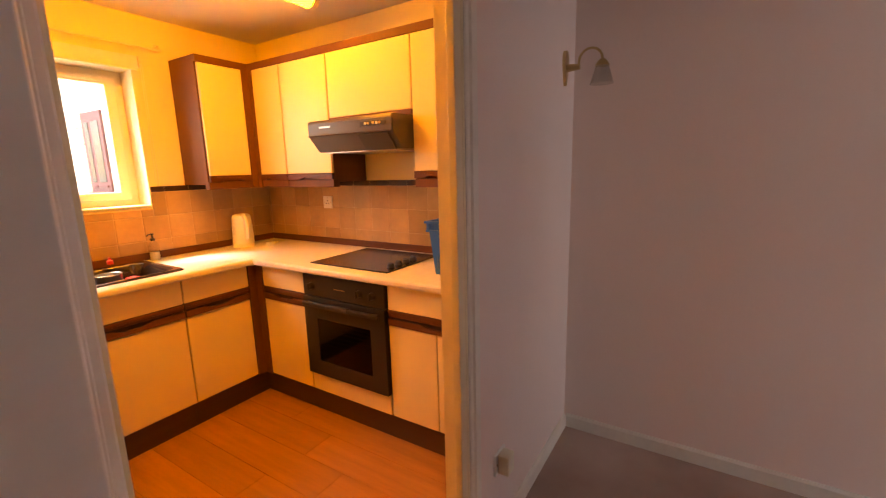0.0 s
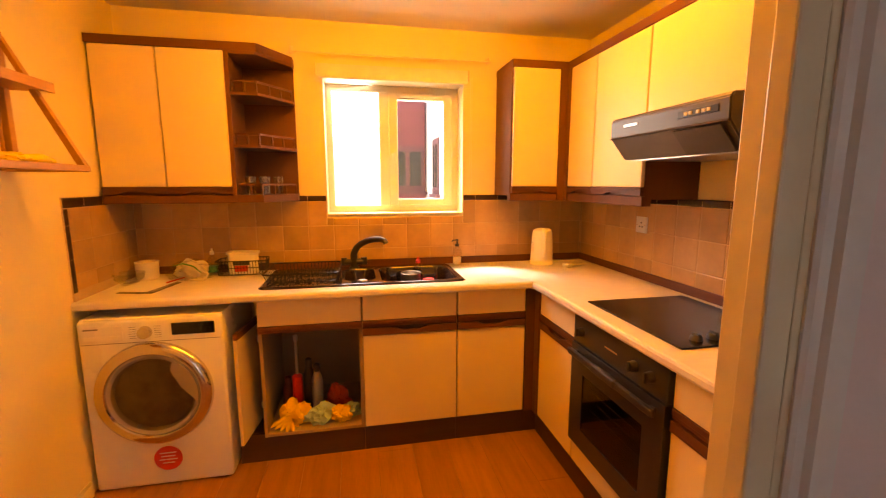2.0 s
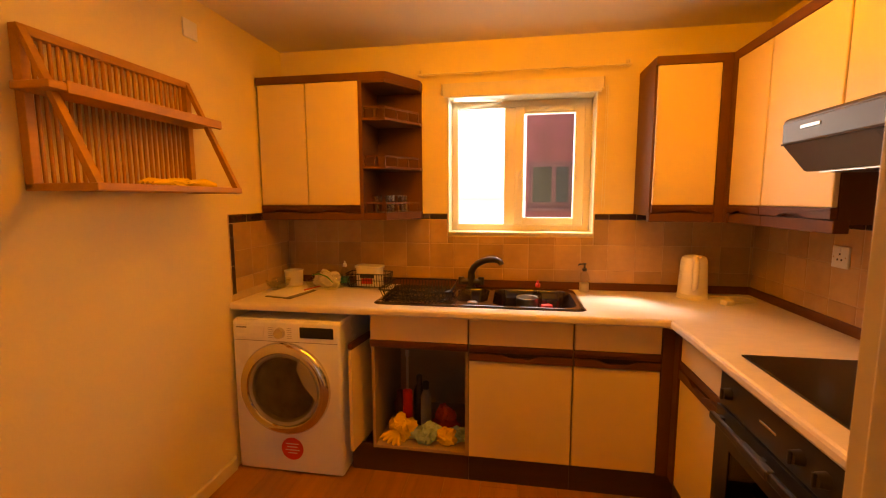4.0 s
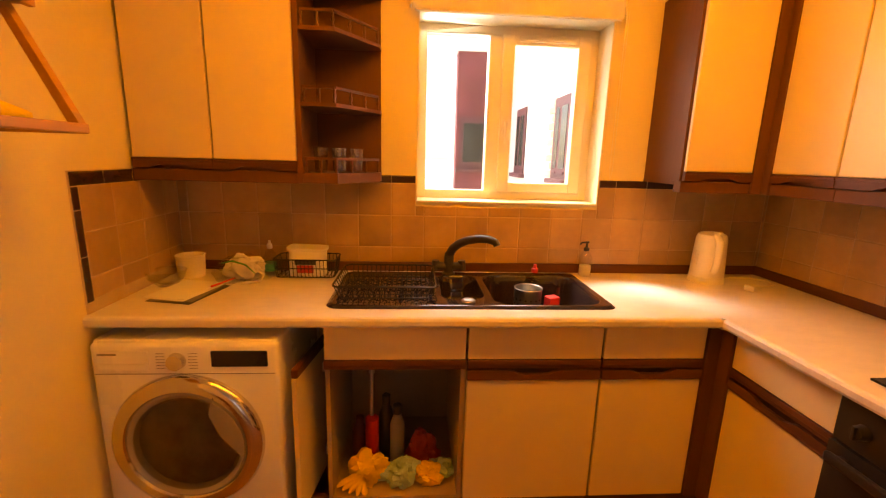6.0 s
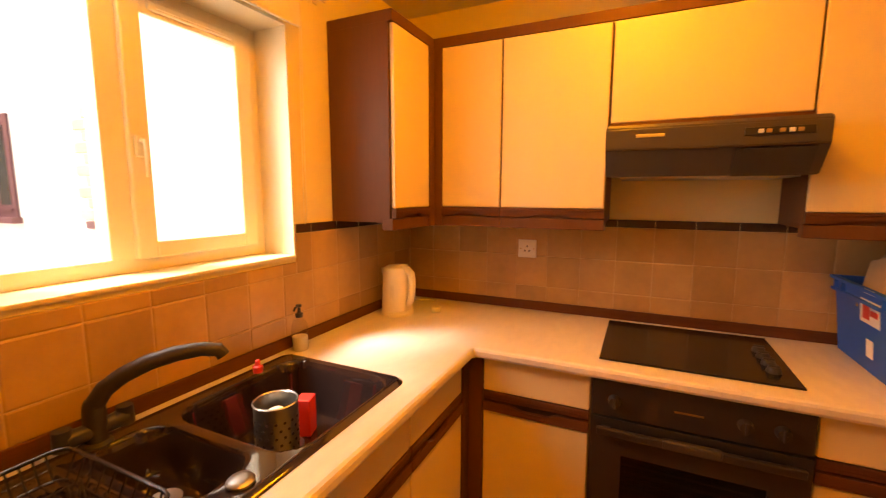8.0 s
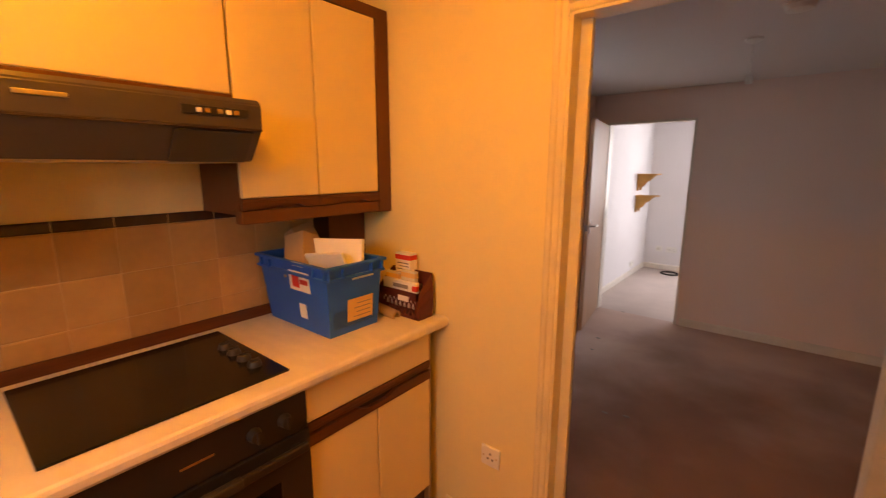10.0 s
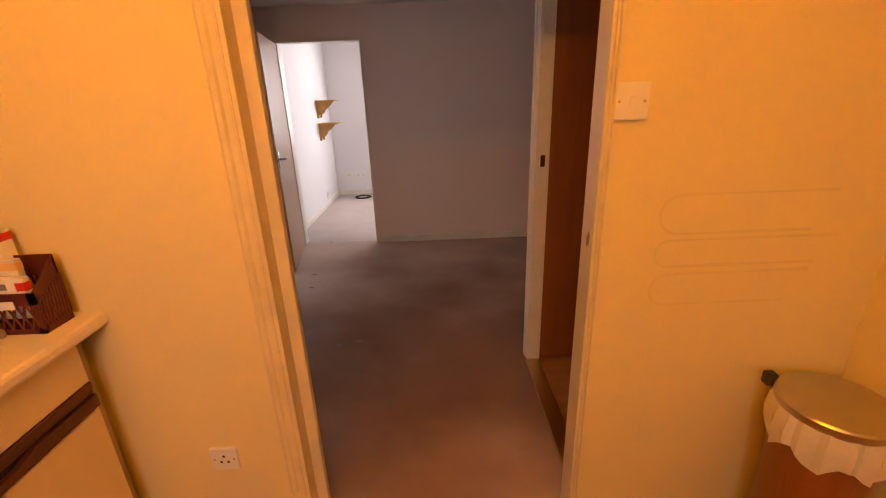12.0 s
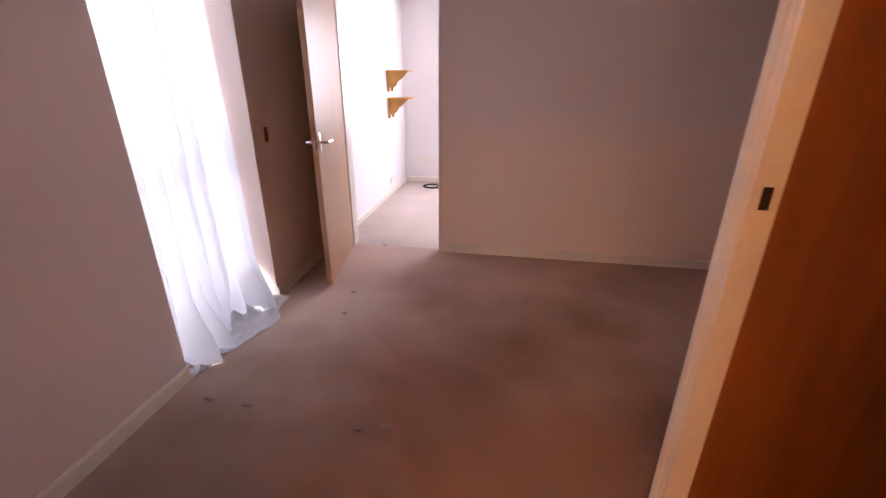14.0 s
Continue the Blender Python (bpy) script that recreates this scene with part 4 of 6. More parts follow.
bm, NX, NY = bmesh.new(), 186, 84
grid = {}
for i in range(NX + 1):
    for j in range(NY + 1):
        x, y = SX0 + (SX1 - SX0) * i / NX, SY0 + (SY1 - SY0) * j / NY
        cx, cy = min(max(x, SX0 + 0.05), SX1 - 0.05), min(max(y, SY0 + 0.05), SY1 - 0.05)
        far = math.hypot(x - cx, y - cy)
        if far > 0.05:
            x, y = cx + (x - cx) * 0.05 / far, cy + (y - cy) * 0.05 / far
        grid[i, j] = bm.verts.new((x, y, sink_height(x, y)))
for i in range(NX):
    for j in range(NY):
        q = [grid.get(k) for k in ((i, j), (i + 1, j), (i + 1, j + 1), (i, j + 1))]
        if all(q):
            bm.faces.new(q)
bmesh.ops.remove_doubles(bm, verts=bm.verts, dist=1e-5)
sink = thing("sink", "dark brown one-and-a-half bowl composite sink with drainer", "sink", (-1.5, -0.29, TOPZ))
part("basin", bm, M_sink, sink, "", True)
part("drain", lathe(bmesh.new(), [(0.040, 0), (0.040, 0.003), (0.030, 0.002), (0.010, 0.001)], (-1.21, -0.29, TOPZ - 0.144), 24), M_steel, sink, "steel drain", True)
part("drain", lathe(bmesh.new(), [(0.034, 0), (0.034, 0.003), (0.026, 0.002), (0.010, 0.001)], (-1.54, -0.26, TOPZ - 0.094), 24), M_steel, sink, "steel drain", True)

tap = thing("mixer_tap", "black kitchen mixer tap with a swan neck and two lever heads", "tap", (-1.575, -0.085, TOPZ + 0.01))
part("body", lathe(bmesh.new(), [(0.030, 0), (0.030, 0.006), (0.022, 0.012), (0.022, 0.075), (0.020, 0.095), (0.016, 0.105)], (-1.575, -0.092, TOPZ + 0.010), 24), M_dial, tap, "", True)
pts = [(-1.575, -0.092, TOPZ + 0.09), (-1.573, -0.094, 1.024), (-1.558, -0.109, 1.056), (-1.532, -0.135, 1.083), (-1.497, -0.170, 1.105), (-1.457, -0.210, 1.119), (-1.420, -0.247, 1.123), (-1.396, -0.271, 1.116), (-1.390, -0.277, 1.102)]
part("spout", tube(bmesh.new(), pts, [0.020, 0.020, 0.0195, 0.019, 0.0185, 0.018, 0.0165, 0.016, 0.0155], 14), M_dial, tap, "", True)
for s in (-1, 1):
    h = part("tap_head", rod(bmesh.new(), (-1.575, -0.092, 0.965), (-1.575 + s * 0.060, -0.092, 0.968), 0.017, 0.020, 16), M_dial, tap, "", True)
    part("lever", rod(bmesh.new(), (-1.575 + s * 0.060, -0.092, 0.950), (-1.575 + s * 0.060, -0.092, 0.994), 0.019, 0.017, 16), M_dial, h, "", True)

rack = thing("dish_rack", "black wire dish rack lying on the sink drainer", "dish rack", (-1.84, -0.3, TOPZ + 0.01))
RX0, RX1, RY0, RY1, RZ = -2.035, -1.650, -0.485, -0.145, TOPZ + 0.012


def loop(x0, x1, y0, y1, z, r=0.03):
    pts = []
    for cx, cy, a0 in ((x1 - r, y1 - r, 0), (x0 + r, y1 - r, 90), (x0 + r, y0 + r, 180), (x1 - r, y0 + r, 270)):
        pts += [(cx + r * math.cos(radians(a0 + a)), cy + r * math.sin(radians(a0 + a)), z) for a in (0, 30, 60, 90)]
    return pts


part("top_rim", tube(bmesh.new(), loop(RX0, RX1, RY0, RY1, RZ + 0.052), 0.0042, 8, True), M_wire, rack, "", True)
part("base_rim", tube(bmesh.new(), loop(RX0 + 0.02, RX1 - 0.02, RY0 + 0.02, RY1 - 0.02, RZ + 0.004), 0.0035, 8, True), M_wire, rack, "", True)
for k in range(17):
    x = RX0 + 0.035 + k * (RX1 - RX0 - 0.07) / 16
    bm = tube(bmesh.new(), [(x, RY0 + 0.003, RZ + 0.050), (x, RY0 + 0.022, RZ + 0.006), (x, -0.36, RZ + 0.006), (x, -0.35, RZ + 0.040), (x, -0.34, RZ + 0.006), (x, -0.28, RZ + 0.006), (x, -0.27, RZ + 0.040), (x, -0.26, RZ + 0.006), (x, RY1 - 0.022, RZ + 0.006), (x, RY1 - 0.003, RZ + 0.050)], 0.0022, 6)
    part("wire", bm, M_wire, rack)
for k in range(9):
    y = RY0 + 0.035 + k * (RY1 - RY0 - 0.07) / 8
    for x0, s in ((RX0, 1), (RX1, -1)):
        part("end_wire", rod(bmesh.new(), (x0, y, RZ + 0.051), (x0 + s * 0.02, y, RZ + 0.004), 0.0023, seg=6), M_wire, rack)
for y in (-0.42, -0.31, -0.21):
    part("cross_wire", rod(bmesh.new(), (RX0 + 0.02, y, RZ + 0.0035), (RX1 - 0.02, y, RZ + 0.0035), 0.0026, seg=6), M_wire, rack)
M_zinc = surface("dull_steel", (0.33, 0.31, 0.29), 0.38, metal=0.9, vary=0.2, big=9, fine=90, bump=0.02)
solid("sink_strainer", lathe(bmesh.new(), [(0.025, 0), (0.027, 0.006), (0.022, 0.011), (0.009, 0.013)], (-1.530, -0.490, TOPZ + 0.011), 24), M_zinc, "small steel sink strainer on the sink rim", "strainer", smooth=True)
solid("sink_strainer", turned(lathe(bmesh.new(), [(0.025, 0), (0.027, 0.006), (0.022, 0.011), (0.009, 0.013)], (0, 0, 0), 24), Matrix.Translation((-1.555, -0.345, TOPZ - 0.078)) @ Matrix.Rotation(0.3, 4, 'X')), M_zinc, "small steel sink strainer lying in the half bowl", "strainer", smooth=True)

cut = thing("cutlery_holder", "perforated steel cutlery holder standing in the sink bowl", "cutlery holder", (-1.248, -0.285, TOPZ - 0.142))
CZ0 = TOPZ - 0.142
part("cup", lathe(bmesh.new(), [(0.056, 0.0), (0.058, 0.004), (0.058, 0.143), (0.061, 0.147), (0.058, 0.150), (0.055, 0.147), (0.054, 0.006)], (-1.248, -0.285, CZ0), 32), M_zinc, cut, "", True)
for r in range(5):
    bm = bmesh.new()
    for k in range(16):
        a = (k + 0.5 * (r % 2)) * math.tau / 16
        c, s = math.cos(a), math.sin(a)
        rod(bm, (-1.248 + 0.0575 * c, -0.285 + 0.0575 * s, CZ0 + 0.025 + r * 0.02), (-1.248 + 0.0587 * c, -0.285 + 0.0587 * s, CZ0 + 0.025 + r * 0.02), 0.004, seg=8)
    # raised near-black discs, painted as the darkness inside the holes
    part("hole_row", bm, M_recess_shade, cut)
solid("sponge", crumple(bmesh.new(), (-1.248, -0.285, CZ0 + 0.10), (0.030, 0.028, 0.016), 3, 0.2, 3), M_linen, "beige sponge in the steel cutlery holder", "sponge", smooth=True)
solid("red_box", turned(bx(-0.026, 0.026, -0.022, 0.022, 0, 0.112, 0.003), Matrix.Translation((-1.142, -0.290, TOPZ - 0.143)) @ Matrix.Rotation(0.35, 4, 'Z')), M_red, "small bright red box in the sink bowl", "box")
bt = thing("washing_up_bottle", "clear bottle with a red cap in the sink bowl", "bottle", (-1.185, -0.150, TOPZ - 0.14))
part("body", lathe(bmesh.new(), [(0.026, 0), (0.028, 0.01), (0.028, 0.13), (0.022, 0.16), (0.012, 0.175), (0.012, 0.18)], (-1.185, -0.150, TOPZ - 0.142), 20), M_clear, bt, "", True)
part("cap", lathe(bmesh.new(), [(0.014, 0), (0.015, 0.018), (0.008, 0.022), (0.007, 0.036), (0.004, 0.038)], (-1.185, -0.150, TOPZ + 0.037), 16), M_red, bt, "red cap", True)

# ---------------------------------------------------------------- on the worktop
sp = thing("soap_dispenser", "clear hand soap bottle with a dark pump beside the sink", "soap bottle", (-0.925, -0.065, TOPZ))
part("bottle", lathe(bmesh.new(), [(0.027, 0), (0.030, 0.006), (0.030, 0.085), (0.022, 0.108), (0.012, 0.118), (0.012, 0.124)], (-0.914, -0.058, TOPZ), 22), M_clear, sp, "", True)
part("soap", lathe(bmesh.new(), [(0.024, 0), (0.027, 0.004), (0.027, 0.048), (0.020, 0.050)], (-0.914, -0.058, TOPZ + 0.003), 20), M_linen, sp, "pale soap", True)
part("pump", tube(lathe(bmesh.new(), [(0.013, 0), (0.014, 0.014), (0.006, 0.018), (0.005, 0.036), (0.010, 0.038), (0.010, 0.046)], (-0.914, -0.058, TOPZ + 0.122), 14), [(-0.914, -0.058, TOPZ + 0.163), (-0.944, -0.068, TOPZ + 0.163), (-0.951, -0.071, TOPZ + 0.155)], 0.004), M_dial, sp, "dark pump head", True)

KX, KY = -0.354, -0.132
ke = thing("kettle", "cream plastic jug kettle on the worktop corner", "kettle", (KX, KY, TOPZ))
bm = lathe(bmesh.new(), [(0.070, 0.0), (0.075, 0.006), (0.075, 0.022), (0.072, 0.026), (0.073, 0.03), (0.068, 0.14), (0.064, 0.205), (0.058, 0.224), (0.044, 0.232), (0.02, 0.236)], (KX, KY, TOPZ), 36)
part("body", bm, M_plastic, ke, "", True)
part("base", lathe(bmesh.new(), [(0.076, 0), (0.077, 0.012), (0.074, 0.016)], (KX, KY, TOPZ), 36), M_plastic, ke, "", True)
part("handle", tube(bmesh.new(), [(KX + 0.030, KY - 0.012, TOPZ + 0.222), (KX + 0.062, KY - 0.027, TOPZ + 0.219), (KX + 0.084, KY - 0.036, TOPZ + 0.202), (KX + 0.090, KY - 0.039, TOPZ + 0.165), (KX + 0.088, KY - 0.038, TOPZ + 0.11), (KX + 0.078, KY - 0.034, TOPZ + 0.072), (KX + 0.060, KY - 0.026, TOPZ + 0.060)], [0.014, 0.016, 0.017, 0.0165, 0.016, 0.015, 0.013], 12), M_plastic, ke, "", True)
part("spout", prism(bmesh.new(), [Vector((KX - 0.048, KY - 0.022, TOPZ + 0.222)), Vector((KX - 0.082, KY + 0.004, TOPZ + 0.216)), Vector((KX - 0.048, KY + 0.026, TOPZ + 0.222))], (0.008, 0, -0.05)), M_plastic, ke)
part("lid_tab", bx(KX + 0.02, KX + 0.055, KY - 0.014, KY + 0.008, TOPZ + 0.226, TOPZ + 0.240, 0.004), M_plastic, ke)
part("water_gauge", bx(KX - 0.010, KX + 0.012, KY - 0.0700, KY - 0.060, TOPZ + 0.05, TOPZ + 0.15, 0.003), M_clear, ke)
ke.rotation_euler.z = radians(-81)
pl = thing("plug", "white mains plug and flex lying beside the kettle", "plug", (-0.23, -0.27, TOPZ))
part("body", turned(box(bmesh.new(), -0.026, 0.026, -0.022, 0.022, 0, 0.026, 0.006), Matrix.Translation((-0.245, -0.285, TOPZ)) @ Matrix.Rotation(0.4, 4, 'Z')), M_plastic, pl)
part("flex", tube(bmesh.new(), [(-0.23, -0.27, TOPZ + 0.012), (-0.19, -0.25, TOPZ + 0.005), (-0.12, -0.235, TOPZ + 0.005), (-0.07, -0.21, TOPZ + 0.005), (-0.06, -0.15, TOPZ + 0.005), (-0.10, -0.10, TOPZ + 0.005), (-0.2, -0.09, TOPZ + 0.005), (-0.26, -0.12, TOPZ + 0.006)], 0.0038, 8), M_plastic, pl, "", True)

wb = thing("wire_basket", "black wire basket holding a tub beside the sink", "basket", (-2.2, -0.11, TOPZ))
BX, BY = (-2.345, -2.075), (-0.175, -0.035)
for z, e in ((0.008, 0.012), (0.048, 0.006), (0.088, 0.0)):
    part("rim", tube(bmesh.new(), loop(BX[0] + e, BX[1] - e, BY[0] + e, BY[1] - e, TOPZ + z, 0.02), 0.0032 if z > 0.08 else 0.0022, 6, True), M_wire, wb, "", True)
for k in range(15):
    x = BX[0] + 0.02 + k * (BX[1] - BX[0] - 0.04) / 14
    part("wire", tube(bmesh.new(), [(x, BY[0], TOPZ + 0.088), (x, BY[0] + 0.012, TOPZ + 0.006), (x, BY[1] - 0.012, TOPZ + 0.006), (x, BY[1], TOPZ + 0.088)], 0.0018, 5), M_wire, wb)
for k in range(6):
    y = BY[0] + 0.02 + k * (BY[1] - BY[0] - 0.04) / 5
    for s, x in ((1, BX[0]), (-1, BX[1])):
        part("end_wire", rod(bmesh.new(), (x, y, TOPZ + 0.088), (x + s * 0.012, y, TOPZ + 0.006), 0.0018, seg=5), M_wire, wb)
tb = thing("food_tub", "cream plastic tub with printed front and lid in the wire basket", "tub", (-2.21, -0.105, TOPZ + 0.01))
bm = prism(bmesh.new(), [Vector((x, y, TOPZ + 0.01)) for x, y, _ in loop(-2.285, -2.13, -0.155, -0.055, 0, 0.025)], (0, 0, 0.112))
part("body", bm, M_plastic, tb, "", True)
bm = prism(bmesh.new(), [Vector((x, y, TOPZ + 0.121)) for x, y, _ in loop(-2.293, -2.122, -0.163, -0.047, 0, 0.028)], (0, 0, 0.012))
part("lid", turned(bm, Matrix.Translation((-2.2, -0.1, 1.045)) @ Matrix.Rotation(0.03, 4, 'Y') @ Matrix.Translation((2.2, 0.1, -1.045))), M_linen, tb, "", True)
part("label", bx(-2.245, -2.175, -0.1570, -0.1552, TOPZ + 0.025, TOPZ + 0.060), M_red, tb, "red label")
part("label", bx(-2.255, -2.165, -0.1568, -0.1551, TOPZ + 0.062, TOPZ + 0.085), M_dial, tb, "black printed label")

pp = thing("paper_stack", "letters and a magazine lying on the worktop", "papers", (-2.6, -0.42, TOPZ))
for k, (mt, a, x, y, w, h) in enumerate(((M_dial, -0.20, -2.592, -0.372, 0.086, 0.118), (M_print, -0.10, -2.600, -0.365, 0.084, 0.112), (M_paper, -0.24, -2.612, -0.360, 0.080, 0.112), (M_paper, -0.17, -2.622, -0.350, 0.080, 0.114))):
    part("sheet", turned(bx(-w, w, -h, h, 0, 0.0022, 0.0006), Matrix.Translation((x, y, TOPZ + 0.0003 + k * 0.0026)) @ Matrix.Rotation(a, 4, 'Z')), mt, pp)
pen = solid("pen", rod(bmesh.new(), (-2.530, -0.335, TOPZ + 0.016), (-2.492, -0.205, TOPZ + 0.014), 0.0042, 0.003), M_red, "red and dark pen lying on the papers", "pen", smooth=True)
bw = solid("bowl", lathe(bmesh.new(), [(0.035, 0), (0.038, 0.006), (0.066, 0.03), (0.074, 0.062), (0.071, 0.063), (0.060, 0.03), (0.03, 0.010)], (-2.735, -0.265, TOPZ), 30), M_clear, "clear glass bowl against the tiled wall", "bowl", smooth=True)
tu = solid("cream_tub", lathe(bmesh.new(), [(0.050, 0), (0.054, 0.004), (0.057, 0.092), (0.060, 0.096), (0.056, 0.098), (0.048, 0.01)], (-2.705, -0.130, TOPZ), 32), M_linen, "cream round tub in the worktop corner", "tub", smooth=True)
M_teal2 = surface("green_print", (0.05, 0.30, 0.08), 0.5, vary=0.1)
bg = thing("plastic_bag", "crumpled clear plastic bag with white and green packets", "plastic bag", (-2.47, -0.15, TOPZ))
part("packet", crumple(bmesh.new(), (-2.465, -0.165, TOPZ), (0.088, 0.062, 0.066), 5, 0.30), M_linen, bg, "white packet", True)
part("bag", crumple(bmesh.new(), (-2.465, -0.17, TOPZ), (0.100, 0.075, 0.064), 8, 0.6), M_clear, bg, "clear film", True)
part("strip", tube(bmesh.new(), [(-2.53, -0.235, TOPZ + 0.085), (-2.48, -0.245, TOPZ + 0.098), (-2.43, -0.24, TOPZ + 0.080), (-2.40, -0.225, TOPZ + 0.04)], [0.002, 0.004, 0.004, 0.002], 8), M_teal2, bg, "green strip", True)
part("band", tube(bmesh.new(), [(-2.41, -0.20, TOPZ + 0.06), (-2.37, -0.21, TOPZ + 0.03), (-2.38, -0.23, TOPZ + 0.006), (-2.45, -0.25, TOPZ + 0.006)], 0.006, 8), M_linen, bg, "", True)
sb = thing("sanitiser_bottle", "clear plastic bottle with white cap and teal label", "bottle", (-2.385, -0.075, TOPZ))
part("body", lathe(bmesh.new(), [(0.026, 0), (0.028, 0.005), (0.028, 0.075), (0.020, 0.10), (0.010, 0.112), (0.010, 0.118)], (-2.385, -0.075, TOPZ), 20), M_clear, sb, "", True)
part("label", lathe(bmesh.new(), [(0.0285, 0.015), (0.0288, 0.016), (0.0288, 0.05), (0.0285, 0.051)], (-2.385, -0.075, TOPZ), 20), M_teal, sb, "teal label", True)
part("cap", lathe(bmesh.new(), [(0.012, 0), (0.012, 0.02), (0.006, 0.023), (0.005, 0.036)], (-2.385, -0.075, TOPZ + 0.117), 14), M_upvc, sb, "", True)

# inside the open sink cabinet
IZ = 0.1565


def bottle(name, label, at, r, h, mt, cap, neck=0.5):
    t = thing(name, label, "bottle", at, "cleaning things in the cabinet")
    part("body", lathe(bmesh.new(), [(r * 0.94, 0), (r, 0.006), (r, h * 0.70), (r * 0.5, h * 0.84), (r * neck, h * 0.86)], at, 18), mt, t, "", True)
    part("cap", lathe(bmesh.new(), [(r * neck, 0), (r * neck * 1.05, h * 0.12), (r * neck * 0.6, h * 0.14)], (at[0], at[1], at[2] + h * 0.86), 14), cap, t, "", True)
    return t


ex = thing("aerosol_can", "orange-red sealant tube with a thin nozzle in the open cabinet", "tube", (-1.91, -0.40, IZ), "cleaning things in the cabinet")
part("body", lathe(bmesh.new(), [(0.026, 0), (0.028, 0.004), (0.028, 0.165), (0.012, 0.18)], (-1.90, -0.40, IZ + 0.07), 20), M_red, ex, "", True)
part("nozzle", lathe(bmesh.new(), [(0.009, 0), (0.007, 0.19), (0.012, 0.195), (0.012, 0.225)], (-1.90, -0.40, IZ + 0.245), 12), M_steel, ex, "", True)
part("base", lathe(bmesh.new(), [(0.028, 0), (0.028, 0.07)], (-1.90, -0.40, IZ), 20), M_print, ex, "", True)
bottle("cleaner_bottle", "dark cleaner bottle in the open cabinet", (-1.845, -0.34, IZ), 0.032, 0.31, M_dial, M_dial, 0.55)
bottle("spray_bottle", "grey and dark spray bottle in the open cabinet", (-1.795, -0.40, IZ), 0.030, 0.30, M_print, M_dial, 0.6)
bottle("cleaner_bottle", "maroon cleaner bottle in the open cabinet", (-1.955, -0.36, IZ), 0.034, 0.22, M_maroon, M_maroon)


def cloth(name, label, at, size, mt, seed, rough=0.55, category="cloth"):
    return solid(name, crumple(bmesh.new(), at, size, seed, rough), mt, label, category, "cloths in the cabinet", smooth=True)


gl = thing("rubber_gloves", "yellow rubber gloves lying in the open cabinet", "gloves", (-1.93, -0.5, IZ))
part("cuff", crumple(bmesh.new(), (-1.905, -0.475, IZ), (0.075, 0.05, 0.075), 2, 0.5), M_yellow, gl, "", True)
for k in range(5):
    a = -2.6 + 0.30 * k
    p0 = Vector((-1.93, -0.505, IZ + 0.06 - 0.008 * k))
    d = Vector((math.cos(a), math.sin(a) * 0.45, -0.35))
    part("finger", tube(bmesh.new(), [p0, p0 + d * 0.045, p0 + d * 0.085 + Vector((0, 0, 0.004)), p0 + d * 0.11], [0.017, 0.015, 0.012, 0.005], 10), M_yellow, gl, "", True)
M_net = surface("red_net", (0.33, 0.035, 0.018), 0.7, vary=0.4, big=14, fine=120, bump=0.2)
cloth("cloth", "pale green cloth crumpled in the open cabinet", (-1.775, -0.490, IZ), (0.072, 0.050, 0.058), M_green, 4)
cloth("cloth", "pale green cloth crumpled at the back of the open cabinet", (-1.61, -0.45, IZ), (0.055, 0.05, 0.040), M_green, 9)
cloth("cloth", "yellow duster crumpled in the open cabinet", (-1.670, -0.490, IZ), (0.060, 0.045, 0.044), M_yellow, 6)
cloth("net_bag", "red net bag in the open cabinet", (-1.69, -0.38, IZ), (0.070, 0.055, 0.085), M_net, 7, 0.5, "bag")

# crate, basket and roll on the worktop end
cr = thing("storage_crate", "blue plastic storage crate with labels, full of papers", "crate", (-0.25, -1.98, TOPZ))
CB, CTP = (-0.440, -0.045, -2.078, -1.852), (-0.466, -0.016, -2.088, -1.830)
H = 0.268


def taper(bm, b, t, z0, z1, th):
    """Four sloping walls and a floor, open above."""
    o = [(b[0], b[2]), (b[1], b[2]), (b[1], b[3]), (b[0], b[3])]
    u = [(t[0], t[2]), (t[1], t[2]), (t[1], t[3]), (t[0], t[3])]
    s = [(1, 1), (-1, 1), (-1, -1), (1, -1)]
    a = [bm.verts.new((x, y, z0)) for x, y in o]
    c = [bm.verts.new((x, y, z1)) for x, y in u]
    d = [bm.verts.new((x + p * th, y + q * th, z1)) for (x, y), (p, q) in zip(u, s)]
    e = [bm.verts.new((x + p * th, y + q * th, z0 + th)) for (x, y), (p, q) in zip(o, s)]
    for k in range(4):
        n = (k + 1) % 4
        bm.faces.new((a[k], a[n], c[n], c[k]))
        bm.faces.new((c[k], c[n], d[n], d[k]))
        bm.faces.new((d[k], d[n], e[n], e[k]))
    bm.faces.new(a[::-1])
    bm.faces.new(e)
    return bm


part("shell", taper(bmesh.new(), CB, CTP, TOPZ, TOPZ + H, 0.006), M_blue, cr)
bm = bmesh.new()
for z0, z1, e in ((H - 0.010, H + 0.001, 0.014), (H - 0.052, H - 0.042, 0.008)):
    x0, x1, y0, y1 = CTP[0] - e, min(CTP[1] + e, -0.002), CTP[2] - e, CTP[3] + e
    box(bm, x0, x1, y0, y0 + 0.02, TOPZ + z0, TOPZ + z1, 0.002)
    box(bm, x0, x1, y1 - 0.02, y1, TOPZ + z0, TOPZ + z1, 0.002)
    box(bm, x0, x0 + 0.02, y0 + 0.02, y1 - 0.02, TOPZ + z0, TOPZ + z1, 0.002)
    box(bm, x1 - 0.02, x1, y0 + 0.02, y1 - 0.02, TOPZ + z0, TOPZ + z1, 0.002)
part("rim", bm, M_blue, cr)
for y in (-2.082, -2.03, -1.90, -1.838):
    part("rib", bx(CTP[0] - 0.011, CTP[0] + 0.004, y - 0.004, y + 0.004, TOPZ + H - 0.05, TOPZ + H - 0.005, 0.001), M_blue, cr)
